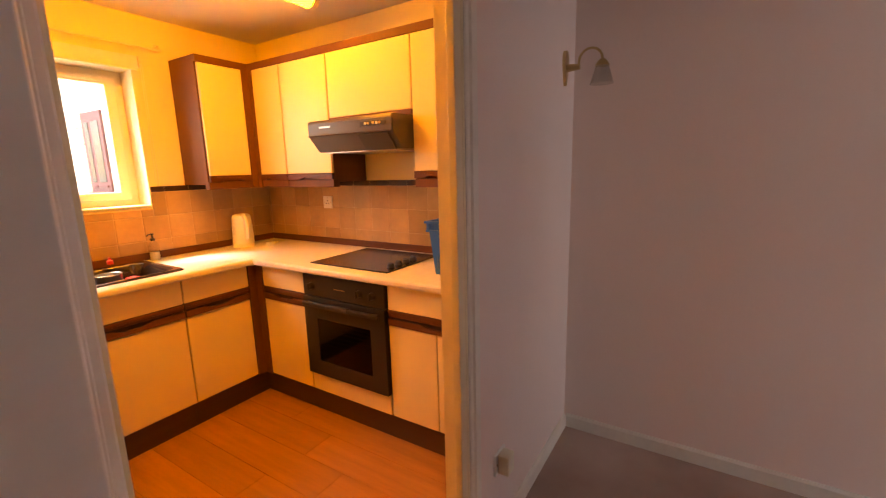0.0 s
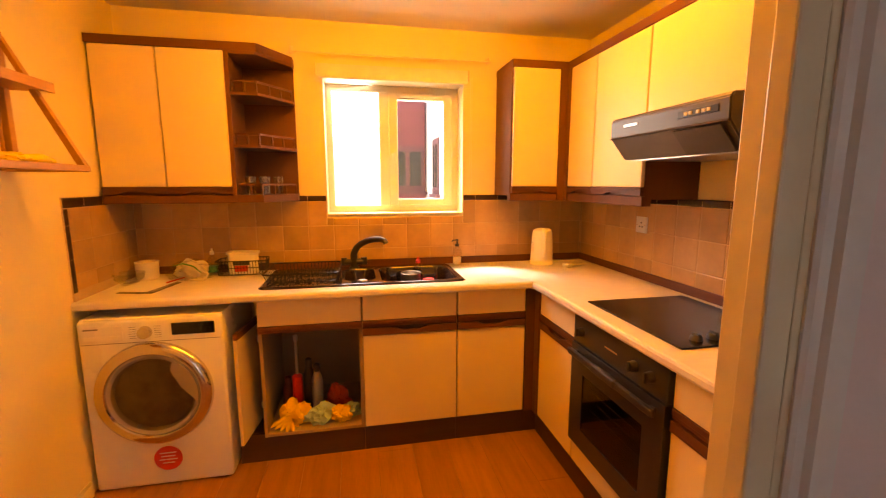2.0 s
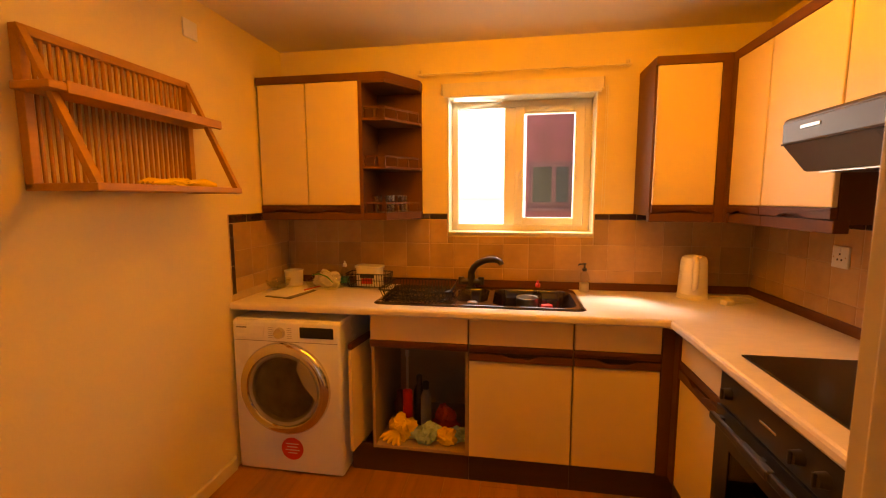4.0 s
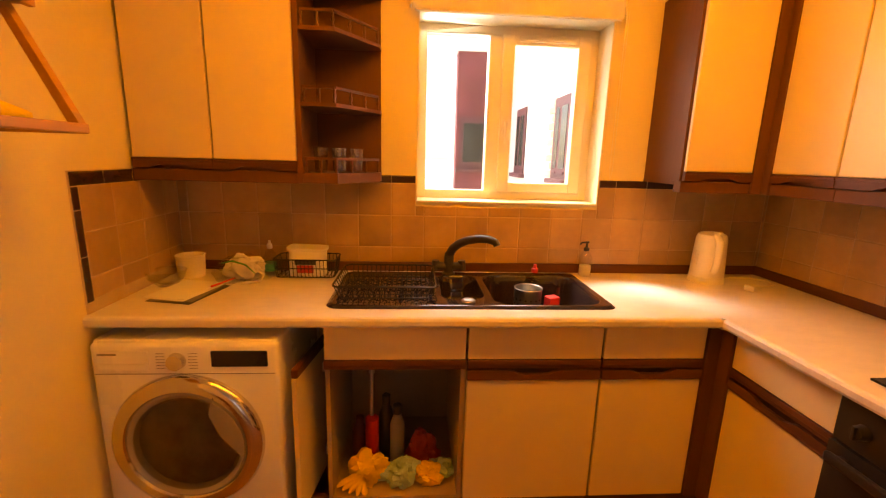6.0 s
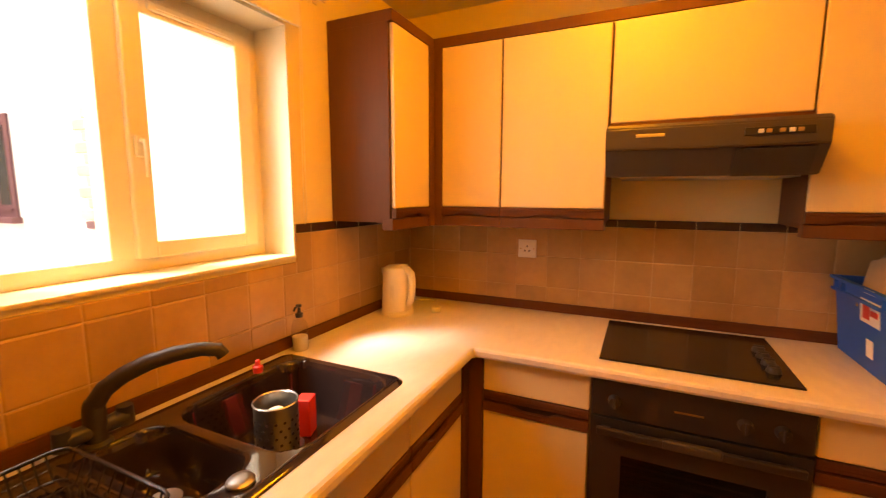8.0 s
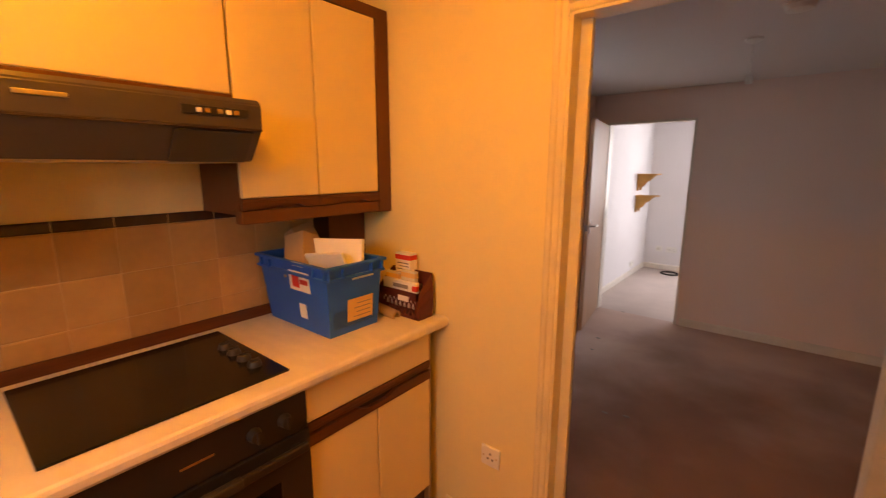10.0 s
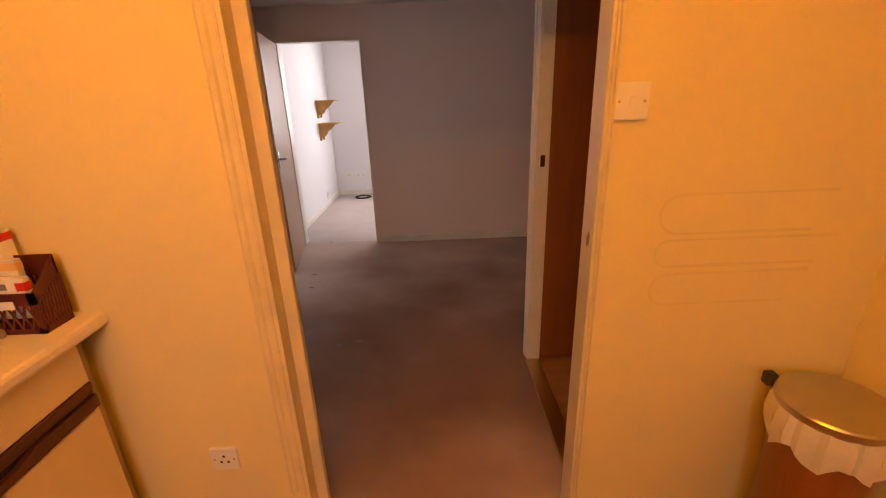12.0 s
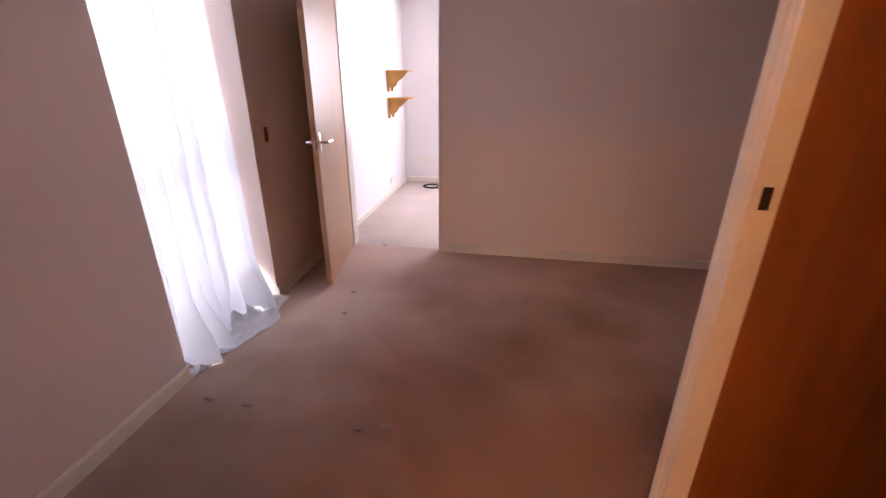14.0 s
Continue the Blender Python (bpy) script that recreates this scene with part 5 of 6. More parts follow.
for x in (-0.46, -0.39, -0.1, -0.04):
    part("rib", bx(x - 0.004, x + 0.004, CTP[3] - 0.006, CTP[3] + 0.010, TOPZ + H - 0.05, TOPZ + H - 0.005, 0.001), M_blue, cr)


def on_front(y0, y1, z0, z1, mt, off=0.002, lab=""):
    k = (CTP[0] - CB[0]) / H
    pts = [Vector((CB[0] + k * z - off, y, TOPZ + z)) for y, z in ((y0, z0), (y1, z0), (y1, z1), (y0, z1))]
    return part("label", prism(bmesh.new(), pts, (0.0012, 0, 0)), mt, cr, lab)


def on_side(x0, x1, z0, z1, mt, off=0.002, lab=""):
    k = (CTP[3] - CB[3]) / H
    pts = [Vector((x, CB[3] + k * z + off, TOPZ + z)) for x, z in ((x0, z0), (x1, z0), (x1, z1), (x0, z1))]
    return part("label", prism(bmesh.new(), pts, (0, -0.0012, 0)), mt, cr, lab)


on_front(-2.06, -1.865, 0.028, 0.095, M_clear, 0.003, "clear label pocket")
on_front(-2.045, -1.925, 0.044, 0.132, M_orange, 0.0048, "orange paper label")
for k in range(4):
    on_front(-2.035, -1.955 - 0.012 * (k % 2), 0.058 + k * 0.017, 0.061 + k * 0.017, M_print, 0.0054)
on_front(-2.045, -1.945, 0.205, 0.226, M_paper, 0.002, "torn paper label")
on_side(-0.355, -0.225, 0.155, 0.232, M_paper, 0.002, "white label with red print")
on_side(-0.29, -0.245, 0.168, 0.215, M_red, 0.0034)
on_side(-0.345, -0.295, 0.185, 0.203, M_red, 0.0034)
on_side(-0.315, -0.270, 0.048, 0.105, M_paper, 0.002, "small white bar label")
on_side(-0.345, -0.275, 0.256, 0.270, M_paper, 0.012, "paper scrap")
for i, (mt, p, s, r, nm, lb) in enumerate((
        (M_paper, (-0.305, -1.985, 1.195), (0.125, 0.010, 0.060), (0.25, 0.03, 0.42), "envelope", "large white envelope standing in the blue crate"),
        (M_paper, (-0.33, -1.93, 1.165), (0.09, 0.008, 0.05), (-0.35, 0.1, 0.30), "envelope", "white envelope in the blue crate"),
        (M_card, (-0.20, -1.91, 1.185), (0.050, 0.045, 0.085), (0.4, 0.3, 0.3), "cardboard_box", "brown cardboard box in the blue crate"),
        (M_card, (-0.115, -1.99, 1.20), (0.055, 0.045, 0.09), (-0.3, 0.35, -0.2), "cardboard_box", "brown cardboard box leaning in the blue crate"))):
    m4 = Matrix.Translation(p) @ Euler(r).to_matrix().to_4x4()
    o = solid(nm, turned(bx(-s[0], s[0], -s[1], s[1], -s[2], s[2], 0.004), m4), mt, lb, "envelope" if nm == "envelope" else "box")
solid("paper_pile", bx(-0.40, -0.06, -2.05, -1.88, TOPZ + 0.008, TOPZ + 0.20, 0.01), M_paper, "pile of papers filling the blue crate", "papers")

bk = thing("plastic_basket", "maroon perforated plastic basket full of medicine boxes", "basket", (-0.45, -2.22, TOPZ))
QX, QY = (-0.565, -0.335), (-2.274, -2.188)


def lattice(bm, P, nu, nz, th):
    """Crossed diagonal bars between the corners of a panel; P(u, v, d)."""
    for k in range(nu + 1):
        u = k / nu
        for du in (-1, 1):
            a, b = P(u, 0.12, 0), P(min(1, max(0, u + du * 0.9 / nu)), 0.72, 0)
            rod(bm, a, b, th, seg=5)
    return bm


def side_panel(nm, P):
    bm = bmesh.new()
    for v0, v1 in ((0.0, 0.14), (0.70, 1.0)):
        pts = [P(0, v0, 0), P(1, v0, 0), P(1, v1, 0), P(0, v1, 0)]
        nrm = (pts[1] - pts[0]).cross(pts[3] - pts[0]).normalized() * 0.004
        prism(bm, pts, nrm)
    for u0, u1 in ((0, 0.06), (0.94, 1.0)):
        pts = [P(u0, 0, 0), P(u1, 0, 0), P(u1, 1, 0), P(u0, 1, 0)]
        nrm = (pts[1] - pts[0]).cross(pts[3] - pts[0]).normalized() * 0.0036
        prism(bm, pts, nrm)
    lattice(bm, P, 9, 3, 0.0032)
    return part(nm, bm, M_maroon, bk)


side_panel("front_panel", lambda u, v, d: Vector((QX[0] + 0.005 + u * (QX[1] - QX[0] - 0.010), QY[1], TOPZ + 0.112 * v)))
side_panel("back_panel", lambda u, v, d: Vector((QX[1] - 0.005 + u * (QX[0] - QX[1] + 0.010), QY[0], TOPZ + 0.185 * v)))
side_panel("end_panel", lambda u, v, d: Vector((QX[0], QY[0] + u * (QY[1] - QY[0]), TOPZ + (0.185 - 0.073 * u) * v)))
side_panel("end_panel", lambda u, v, d: Vector((QX[1], QY[1] + u * (QY[0] - QY[1]), TOPZ + (0.112 + 0.073 * u) * v)))
part("bottom", bx(QX[0] + 0.003, QX[1] - 0.003, QY[0] + 0.003, QY[1] - 0.003, TOPZ + 0.0005, TOPZ + 0.005), M_maroon, bk)
part("label", bx(-0.515, -0.455, QY[1] + 0.0042, QY[1] + 0.0055, TOPZ + 0.072, TOPZ + 0.094), M_paper, bk, "white label")
for k, (x0, x1, y0, y1, z0, z1, mt, stripe) in enumerate(((-0.470, -0.385, -2.285, -2.242, 0.02, 0.255, M_paper, M_red), (-0.545, -0.355, -2.214, -2.196, 0.05, 0.150, M_paper, M_red), (-0.52, -0.44, -2.236, -2.218, 0.03, 0.190, M_linen, M_orange), (-0.43, -0.35, -2.236, -2.218, 0.03, 0.175, M_linen, M_orange))):
    t = thing("medicine_box", "white medicine carton with coloured stripe in the maroon basket", "carton", ((x0 + x1) / 2, (y0 + y1) / 2, TOPZ + z0), "cartons in the basket")
    part("carton", bx(x0, x1, y0, y1, TOPZ + z0, TOPZ + z1, 0.001), mt, t)
    if k != 1:
        part("stripe", bx(x0 - 0.0006, x1 + 0.0006, y0 - 0.0006, y1 + 0.0008, TOPZ + z1 - 0.028, TOPZ + z1 - 0.008), stripe, t)
        for j in range(4):
            part("print", bx(x0 + 0.008, x1 - 0.01 - 0.012 * (j % 2), y1, y1 + 0.0009, TOPZ + z1 - 0.045 - j * 0.013, TOPZ + z1 - 0.041 - j * 0.013), M_print, t)
    else:
        part("stripe", bx(x0 - 0.0006, x0 + 0.022, y0, y1 + 0.0009, TOPZ + z1 - 0.034, TOPZ + z1 - 0.012), stripe, t)
        part("print", bx(x0 + 0.045, x1 - 0.06, y1, y1 + 0.0009, TOPZ + z1 - 0.030, TOPZ + z1 - 0.014), M_print, t)
rl = lathe(bmesh.new(), [(0.022, 0), (0.022, 0.12), (0.014, 0.12), (0.013, 0.0)], (0, 0, 0), 24)
solid("cardboard_roll", turned(rl, Matrix.Translation((-0.350, -2.160, TOPZ + 0.0222)) @ Matrix.Rotation(radians(-96), 4, 'Y')), M_card, "grey-brown cardboard roll lying beside the crate", "cardboard roll", smooth=True)

# ---------------------------------------------------------------- on the kitchen walls
pr = thing("plate_rack", "orange pine wall plate rack with dowels and two shelves", "plate rack", (-2.7, -1.19, 1.5))
PY0, PY1, PX = -1.530, -0.848, -2.804
for y0 in (PY0, PY1 - 0.028):
    part("upright", bx(PX, PX + 0.034, y0, y0 + 0.028, 1.492, 1.978, 0.003), M_pine, pr)
    bm = prism(bmesh.new(), [Vector((x, y0 + 0.002, z)) for x, z in ((PX + 0.034, 1.972), (PX + 0.034, 1.936), (-2.571, 1.510), (-2.546, 1.510))], (0, 0.024, 0))
    part("brace", bm, M_pine, pr)
    part("foot_bar", bx(PX, -2.548, y0, y0 + 0.028, 1.488, 1.512, 0.003), M_pine, pr)
part("top_rail", bx(PX, PX + 0.034, PY0, PY1, 1.950, 1.980, 0.003), M_pine, pr)
part("back_rail", bx(PX, PX + 0.034, PY0 + 0.028, PY1 - 0.028, 1.490, 1.514, 0.003), M_pine, pr)
part("front_rail", bx(-2.568, -2.542, PY0, PY1, 1.489, 1.513, 0.003), M_pine, pr)
part("upper_shelf", bx(-2.780, -2.641, PY0 - 0.03, PY1 + 0.016, 1.782, 1.806, 0.003), M_pine, pr)
part("shelf_lip", bx(-2.654, -2.636, PY0 + 0.02, PY1 + 0.016, 1.776, 1.812, 0.003), M_pine, pr)
n = 24
me = finish(rod(bmesh.new(), (PX + 0.018, 0, 1.512), (PX + 0.018, 0, 1.952), 0.0062, seg=10), "dowel", M_pine, True)
for k in range(n):
    o = part("dowel", me, M_pine, pr)
    o.location.y = PY0 + 0.048 + k * (PY1 - PY0 - 0.096) / (n - 1)
me = finish(rod(bmesh.new(), (PX + 0.03, 0, 1.502), (-2.566, 0, 1.502), 0.006, seg=8), "floor_dowel", M_pine, True)
for k in range(n):
    o = part("floor_dowel", me, M_pine, pr)
    o.location.y = PY0 + 0.048 + k * (PY1 - PY0 - 0.096) / (n - 1)
gv = thing("rubber_gloves", "pair of yellow rubber gloves lying on the plate rack", "gloves", (-2.616, -1.1, 1.51))
part("palm", crumple(bmesh.new(), (-2.616, -1.14, 1.512), (0.040, 0.085, 0.020), 12, 0.4), M_yellow, gv, "", True)
for k in range(4):
    part("finger", tube(bmesh.new(), [(-2.631 + 0.014 * k, -1.20, 1.528), (-2.634 + 0.017 * k, -1.25, 1.534 - 0.004 * k), (-2.638 + 0.02 * k, -1.295, 1.522)], [0.010, 0.009, 0.004], 8), M_yellow, gv, "", True)
part("cuff", tube(bmesh.new(), [(-2.616, -1.07, 1.526), (-2.611, -1.0, 1.526), (-2.616, -0.93, 1.522)], [0.016, 0.022, 0.012], 10), M_yellow, gv, "", True)


def plate(name, label, at, axis, s, w=0.146, h=0.086, sockets=2, kind="socket"):
    """A wall plate. axis: the one that it faces along, s: which way."""
    t = thing(name, label, "socket" if kind == "socket" else "switch", at)

    def P(u0, u1, d0, d1, z0, z1, bev=0.0):
        if axis == "y":
            return bx(at[0] + u0, at[0] + u1, at[1] + s * d0, at[1] + s * d1, at[2] + z0, at[2] + z1, bev)
        return bx(at[0] + s * d0, at[0] + s * d1, at[1] + u0, at[1] + u1, at[2] + z0, at[2] + z1, bev)
    part("plate", P(-w / 2, w / 2, 0.0, 0.010, -h / 2, h / 2, 0.003), M_upvc, t)
    if kind == "socket":
        for k in range(sockets):
            u = (k - (sockets - 1) / 2) * 0.070
            for du, dz in ((0, 0.012), (-0.011, -0.010), (0.011, -0.010)):
                part("slot", P(u + du - 0.0035, u + du + 0.0035, 0.009, 0.0108, dz - 0.004, dz + 0.004), M_recess_shade, t)
            part("rocker", P(u - 0.005, u + 0.005, 0.009, 0.0135, 0.022, 0.036, 0.001), M_upvc, t)
    elif kind == "switch":
        part("rocker", P(-0.007, 0.007, 0.009, 0.0145, -0.011, 0.011, 0.002), M_upvc, t)
    if kind != "vent":
        for du in (-w / 2 + 0.012, w / 2 - 0.012):
            part("screw", P(du - 0.003, du + 0.003, 0.009, 0.0112, -0.003, 0.003), M_brass, t)
    return t


plate("double_socket", "white double mains socket on the beige tiles", (-0.009, -0.666, 1.221), "x", -1, 0.088, 0.088, 1)
plate("double_socket", "white double mains socket low on the kitchen wall", (-0.850, -2.305, 0.378), "y", 1, 0.086, 0.086, 1)
plate("light_switch", "white light switch beside the kitchen doorway", (-2.043, -2.305, 1.426), "y", 1, 0.086, 0.086, kind="switch")
plate("blank_plate", "white blank wall plate near the kitchen ceiling", (-2.805, -0.790, 2.232), "x", 1, 0.086, 0.080, kind="vent")

# swing-lid bin by the door wall
bn = thing("pedal_bin", "round steel-lidded kitchen bin with an overhanging cream bag", "bin", (-2.64, -2.10, 0))
NX_, NY_ = -2.617, -2.133
part("body", lathe(bmesh.new(), [(0.110, 0), (0.116, 0.01), (0.124, 0.615), (0.120, 0.620)], (NX_, NY_, 0), 40), M_door, bn, "brown drum", True)
bm = bmesh.new()
rs = []
for (r, z) in ((0.128, 0.627), (0.136, 0.610), (0.141, 0.565), (0.136, 0.515)):
    rs.append([bm.verts.new((NX_ + (r + 0.006 * math.sin(k * 2.3)) * math.cos(k * math.tau / 48), NY_ + (r + 0.006 * math.sin(k * 2.3)) * math.sin(k * math.tau / 48), z + (0.018 * math.sin(k * 0.9) if z < 0.53 else 0))) for k in range(48)])
for a, b in zip(rs, rs[1:]):
    for k in range(48):
        bm.faces.new((a[k], a[(k + 1) % 48], b[(k + 1) % 48], b[k]))
part("bag", bm, M_linen, bn, "cream bin bag", True)
part("lid", lathe(bmesh.new(), [(0.131, 0.0), (0.135, 0.006), (0.135, 0.024), (0.130, 0.030), (0.085, 0.039), (0.03, 0.043)], (NX_, NY_, 0.620), 48), M_steel, bn, "domed brushed steel lid", True)
part("hinge", bx(NX_ + 0.075, NX_ + 0.105, NY_ - 0.135, NY_ - 0.105, 0.617, 0.657, 0.006), M_dial, bn, "black hinge")

M_scuff = surface("grubby_paint", (0.755, 0.64, 0.342), 0.7, vary=0.08, big=9, fine=60, bump=0.05)
for z0, z1, x1 in ((1.080, 1.188, -2.63), (0.985, 1.062, -2.66), (0.868, 0.962, -2.60)):
    rad, x0 = (z1 - z0) / 2, -2.158
    pts = [(x1, 0, z1)] + [(x0 - rad - 0.1 * k, 0, z1) for k in (3, 2, 1)]
    pts += [(x0 - rad + rad * math.sin(a), 0, (z0 + z1) / 2 + rad * math.cos(a)) for a in [math.pi * k / 12 for k in range(13)]]
    pts += [(x0 - rad - 0.1 * k, 0, z0) for k in (1, 2, 3)] + [(x1 + 0.05, 0, z0)]
    thick = [0.002 + 0.010 * abs(noise.noise((p[0] * 9, z0 * 31, p[2] * 9))) for p in pts]
    mark = tube(bmesh.new(), pts, thick, 6)
    part("scuff_mark", turned(mark, Matrix.Translation((0, -2.305, 0)) @ Matrix.Diagonal((1, 0.08, 1, 1))), M_scuff, wall_door, "faint grey rounded rub mark")
chip = crumple(bmesh.new(), (0, 0, -0.0015), (0.010, 0.022, 0.0022), 31, 0.7, 3)
part("paint_chip", turned(chip, Matrix.Translation((DX0 + 0.0182, -2.335, 1.065)) @ Matrix.Rotation(radians(90), 4, 'Y') @ Matrix.Rotation(radians(90), 4, 'Z')), M_card, wall_door, "chipped bare wood on the door lining")

# ---------------------------------------------------------------- living room, hall and bedroom
hd = thing("hall_door", "brown veneered hall door standing open", "door", (-2.13, -3.28, 0), kind="structure")
HM = Matrix.Translation((-2.116, HY0 + 0.012, 0)) @ Matrix.Rotation(radians(2), 4, 'Z')
part("leaf", turned(bx(-0.745, 0.0, -0.038, 0.0, 0.010, 1.945, 0.002), HM), M_door, hd)
for z in (0.28, 1.02, 1.70):
    part("hinge", bx(-2.116, -2.064, HY0 + 0.0235, HY0 + 0.027, z, z + 0.09, 0.001), M_trim, hd)
part("strike_plate", bx(-2.100, -2.078, HY0 + 0.0235, HY0 + 0.0265, 1.10, 1.165), M_recess_shade, hd, "dark latch recess")
for s in (1, -1):
    part("handle", turned(tube(bmesh.new(), [(-0.68, -0.019 + s * 0.02, 1.0), (-0.68, -0.019 + s * 0.062, 1.0), (-0.60, -0.019 + s * 0.066, 1.0)], 0.009), HM), M_chrome, hd, "chrome lever handle", True)

bd = thing("bedroom_door", "pale veneered bedroom door open into the living room, chrome handles", "door", (-0.13, FY, 0), kind="structure")
DM = Matrix.Translation((BX1 - 0.012, FY + 0.002, 0)) @ Matrix.Rotation(radians(-80.5), 4, 'Z')
part("leaf", turned(bx(-0.790, 0.0, 0.0, 0.036, 0.010, 1.948, 0.002), DM), M_ldoor, bd)
for s, y in ((-1, 0.0), (1, 0.036)):
    p = part("handle", turned(tube(box(bmesh.new(), -0.745, -0.710, y - 0.004, y + 0.004, 0.93, 1.06, 0.003), [(-0.728, y, 1.0), (-0.728, y + s * 0.048, 1.0), (-0.630, y + s * 0.052, 1.0)], [0.010, 0.010, 0.009]), DM), M_chrome, bd, "chrome lever handle on a plate", True)
part("latch", turned(bx(-0.794, -0.787, 0.008, 0.028, 0.96, 1.02), DM), M_chrome, bd)

# glazed door behind the sheer curtain
gd = thing("window_2", "white glazed garden door behind a sheer curtain", "window", (0.25, -4.18, 0), kind="structure")
bm = bmesh.new()
for y0 in (LWY0, -4.21, LWY1 - 0.06):
    box(bm, 0.236, 0.298, y0, y0 + 0.06, 0.0, 2.08, 0.004)
for z0, z1 in ((0.0, 0.10), (2.0, 2.08), (0.92, 0.98)):
    box(bm, 0.237, 0.297, LWY0 + 0.05, LWY1 - 0.05, z0, z1, 0.004)
part("frame", bm, M_upvc, gd)
for y0, y1 in ((LWY0 + 0.055, -4.205), (-4.155, LWY1 - 0.055)):
    for z0, z1 in ((0.095, 0.925), (0.975, 2.005)):
        part("pane", bx(0.264, 0.270, y0, y1, z0, z1), M_glass, gd).visible_shadow = False

ct = thing("curtain", "white sheer net curtain hanging to the floor and pooling there", "curtain", (0.1, -4.17, 0))


def drape(name, y0, y1, x, folds, amp, seed, top=2.06):
    bm, nu, nv = bmesh.new(), 120, 40
    g = {}
    for j in range(nv + 1):
        v = j / nv
        z = top * (1 - v) ** 0.92
        for i in range(nu + 1):
            u = i / nu
            w = 0.55 + 0.45 * v
            ph = u * folds * math.tau + 1.3 * math.sin(u * 5 + seed) + 0.5 * v * math.sin(u * 9 + seed)
            pool = smooth(0.86, 1.0, v)
            dx = amp * w * math.sin(ph) + 0.02 * math.sin(u * 23 + seed * 2) * v - 0.15 * pool * (0.55 + 0.45 * math.sin(u * 11 + seed)) - 0.03 * v
            yy = y0 + (y1 - 0.13 * (1 - v) - y0) * (u + 0.03 * math.sin(ph) / folds) + 0.04 * pool * math.sin(u * 17 + seed) + 0.05 * pool
            zz = max(0.006 + 0.004 * math.sin(u * 40), z) + pool * 0.035 * max(0, math.sin(u * 21 + seed + 3 * v))
            g[i, j] = bm.verts.new((x + dx, yy, zz))
    for i in range(nu):
        for j in range(nv):
            bm.faces.new((g[i, j], g[i + 1, j], g[i + 1, j + 1], g[i, j + 1]))
    return part(name, bm, M_sheer, ct, "", True)


drape("drape", LWY0 + 0.020, LWY1 + 0.10, 0.168, 10, 0.048, 1.0)


def pooled(y0, y1, x0, reach, seed):
    """Rumpled end of the curtain lying on the carpet, with an uneven edge."""
    bm, nu, nv, g = bmesh.new(), 90, 26, {}
    for i in range(nu + 1):
        u = i / nu
        out = reach * (0.45 + 0.55 * math.sin(math.pi * min(1, u * 1.25 + 0.05)) ** 0.7 * (0.7 + 0.5 * noise.noise((u * 4 + seed, 0, 0))))
        for j in range(nv + 1):
            v = j / nv
            q = Vector((u * 7 + seed, v * 2.2, seed))
            lift = (0.034 * abs(noise.noise(q)) + 0.014 * abs(noise.noise(q * 2.7))) * min(1, 4 * (1 - v) + 0.15) + 0.05 * (1 - v) ** 4
            g[i, j] = bm.verts.new((x0 - out * v + 0.02 * noise.noise(q * 1.4), y0 + (y1 - y0) * u + 0.03 * noise.noise(q * 1.1 + Vector((9, 0, 0))) - 0.06 * v * (u < 0.5) * (1 - 2 * u), 0.004 + lift))
    for i in range(nu):
        for j in range(nv):
            bm.faces.new((g[i, j], g[i + 1, j], g[i + 1, j + 1], g[i, j + 1]))
    return part("pooled_hem", bm, M_sheer, ct, "", True)


pooled(LWY0 + 0.03, LWY1 - 0.01, 0.130, 0.30, 4.0)
part("rail", rod(bmesh.new(), (0.170, LWY0, 2.065), (0.170, LWY1, 2.065), 0.008), M_trim, ct)

sc = thing("wall_lamp", "brass wall lamp with a curved arm and small glass bell shade", "wall lamp", (-0.150, -2.385, 1.86))
part("backplate", prism(bmesh.new(), [Vector((-0.150 + 0.034 * x, -2.385, 1.865 + 0.075 * z)) for x, z in ((0, -1), (0.45, -0.5), (0.9, 0.2), (0.8, 0.7), (0.4, 0.95), (0, 1), (-0.4, 0.95), (-0.8, 0.7), (-0.9, 0.2), (-0.45, -0.5))], (0, -0.014, 0)), M_brass, sc)
part("boss", rod(bmesh.new(), (-0.150, -2.397, 1.865), (-0.150, -2.455, 1.865), 0.018, 0.012, 16), M_brass, sc, "", True)
pts = [(-0.150, -2.450, 1.87)] + [(-0.150, -2.500 + 0.050 * math.cos(a), 1.885 + 0.050 * math.sin(a)) for a in [math.pi * (1 - k / 9) for k in range(9, -1, -1)]]
part("arm", tube(bmesh.new(), pts, 0.0055, 8), M_brass, sc, "thin curved brass arm", True)
part("cap", lathe(bmesh.new(), [(0.030, 0), (0.030, 0.004), (0.018, 0.022), (0.008, 0.03)], (-0.150, -2.550, 1.855), 20), M_brass, sc, "", True)
part("shade", lathe(bmesh.new(), [(0.028, 0.0), (0.036, -0.03), (0.050, -0.075), (0.047, -0.075), (0.034, -0.03), (0.026, -0.001)], (-0.150, -2.550, 1.857), 24), M_tumbler, sc, "clear glass bell shade", True)
ls = plate("mains_socket", "white mains socket with a plug-in adaptor on the living room wall", (-0.860, -2.385, 0.350), "y", -1, 0.086, 0.086, 1)
part("adaptor", bx(-0.890, -0.832, -2.440, -2.395, 0.315, 0.392, 0.006), M_plastic, ls, "white plug-in adaptor block")

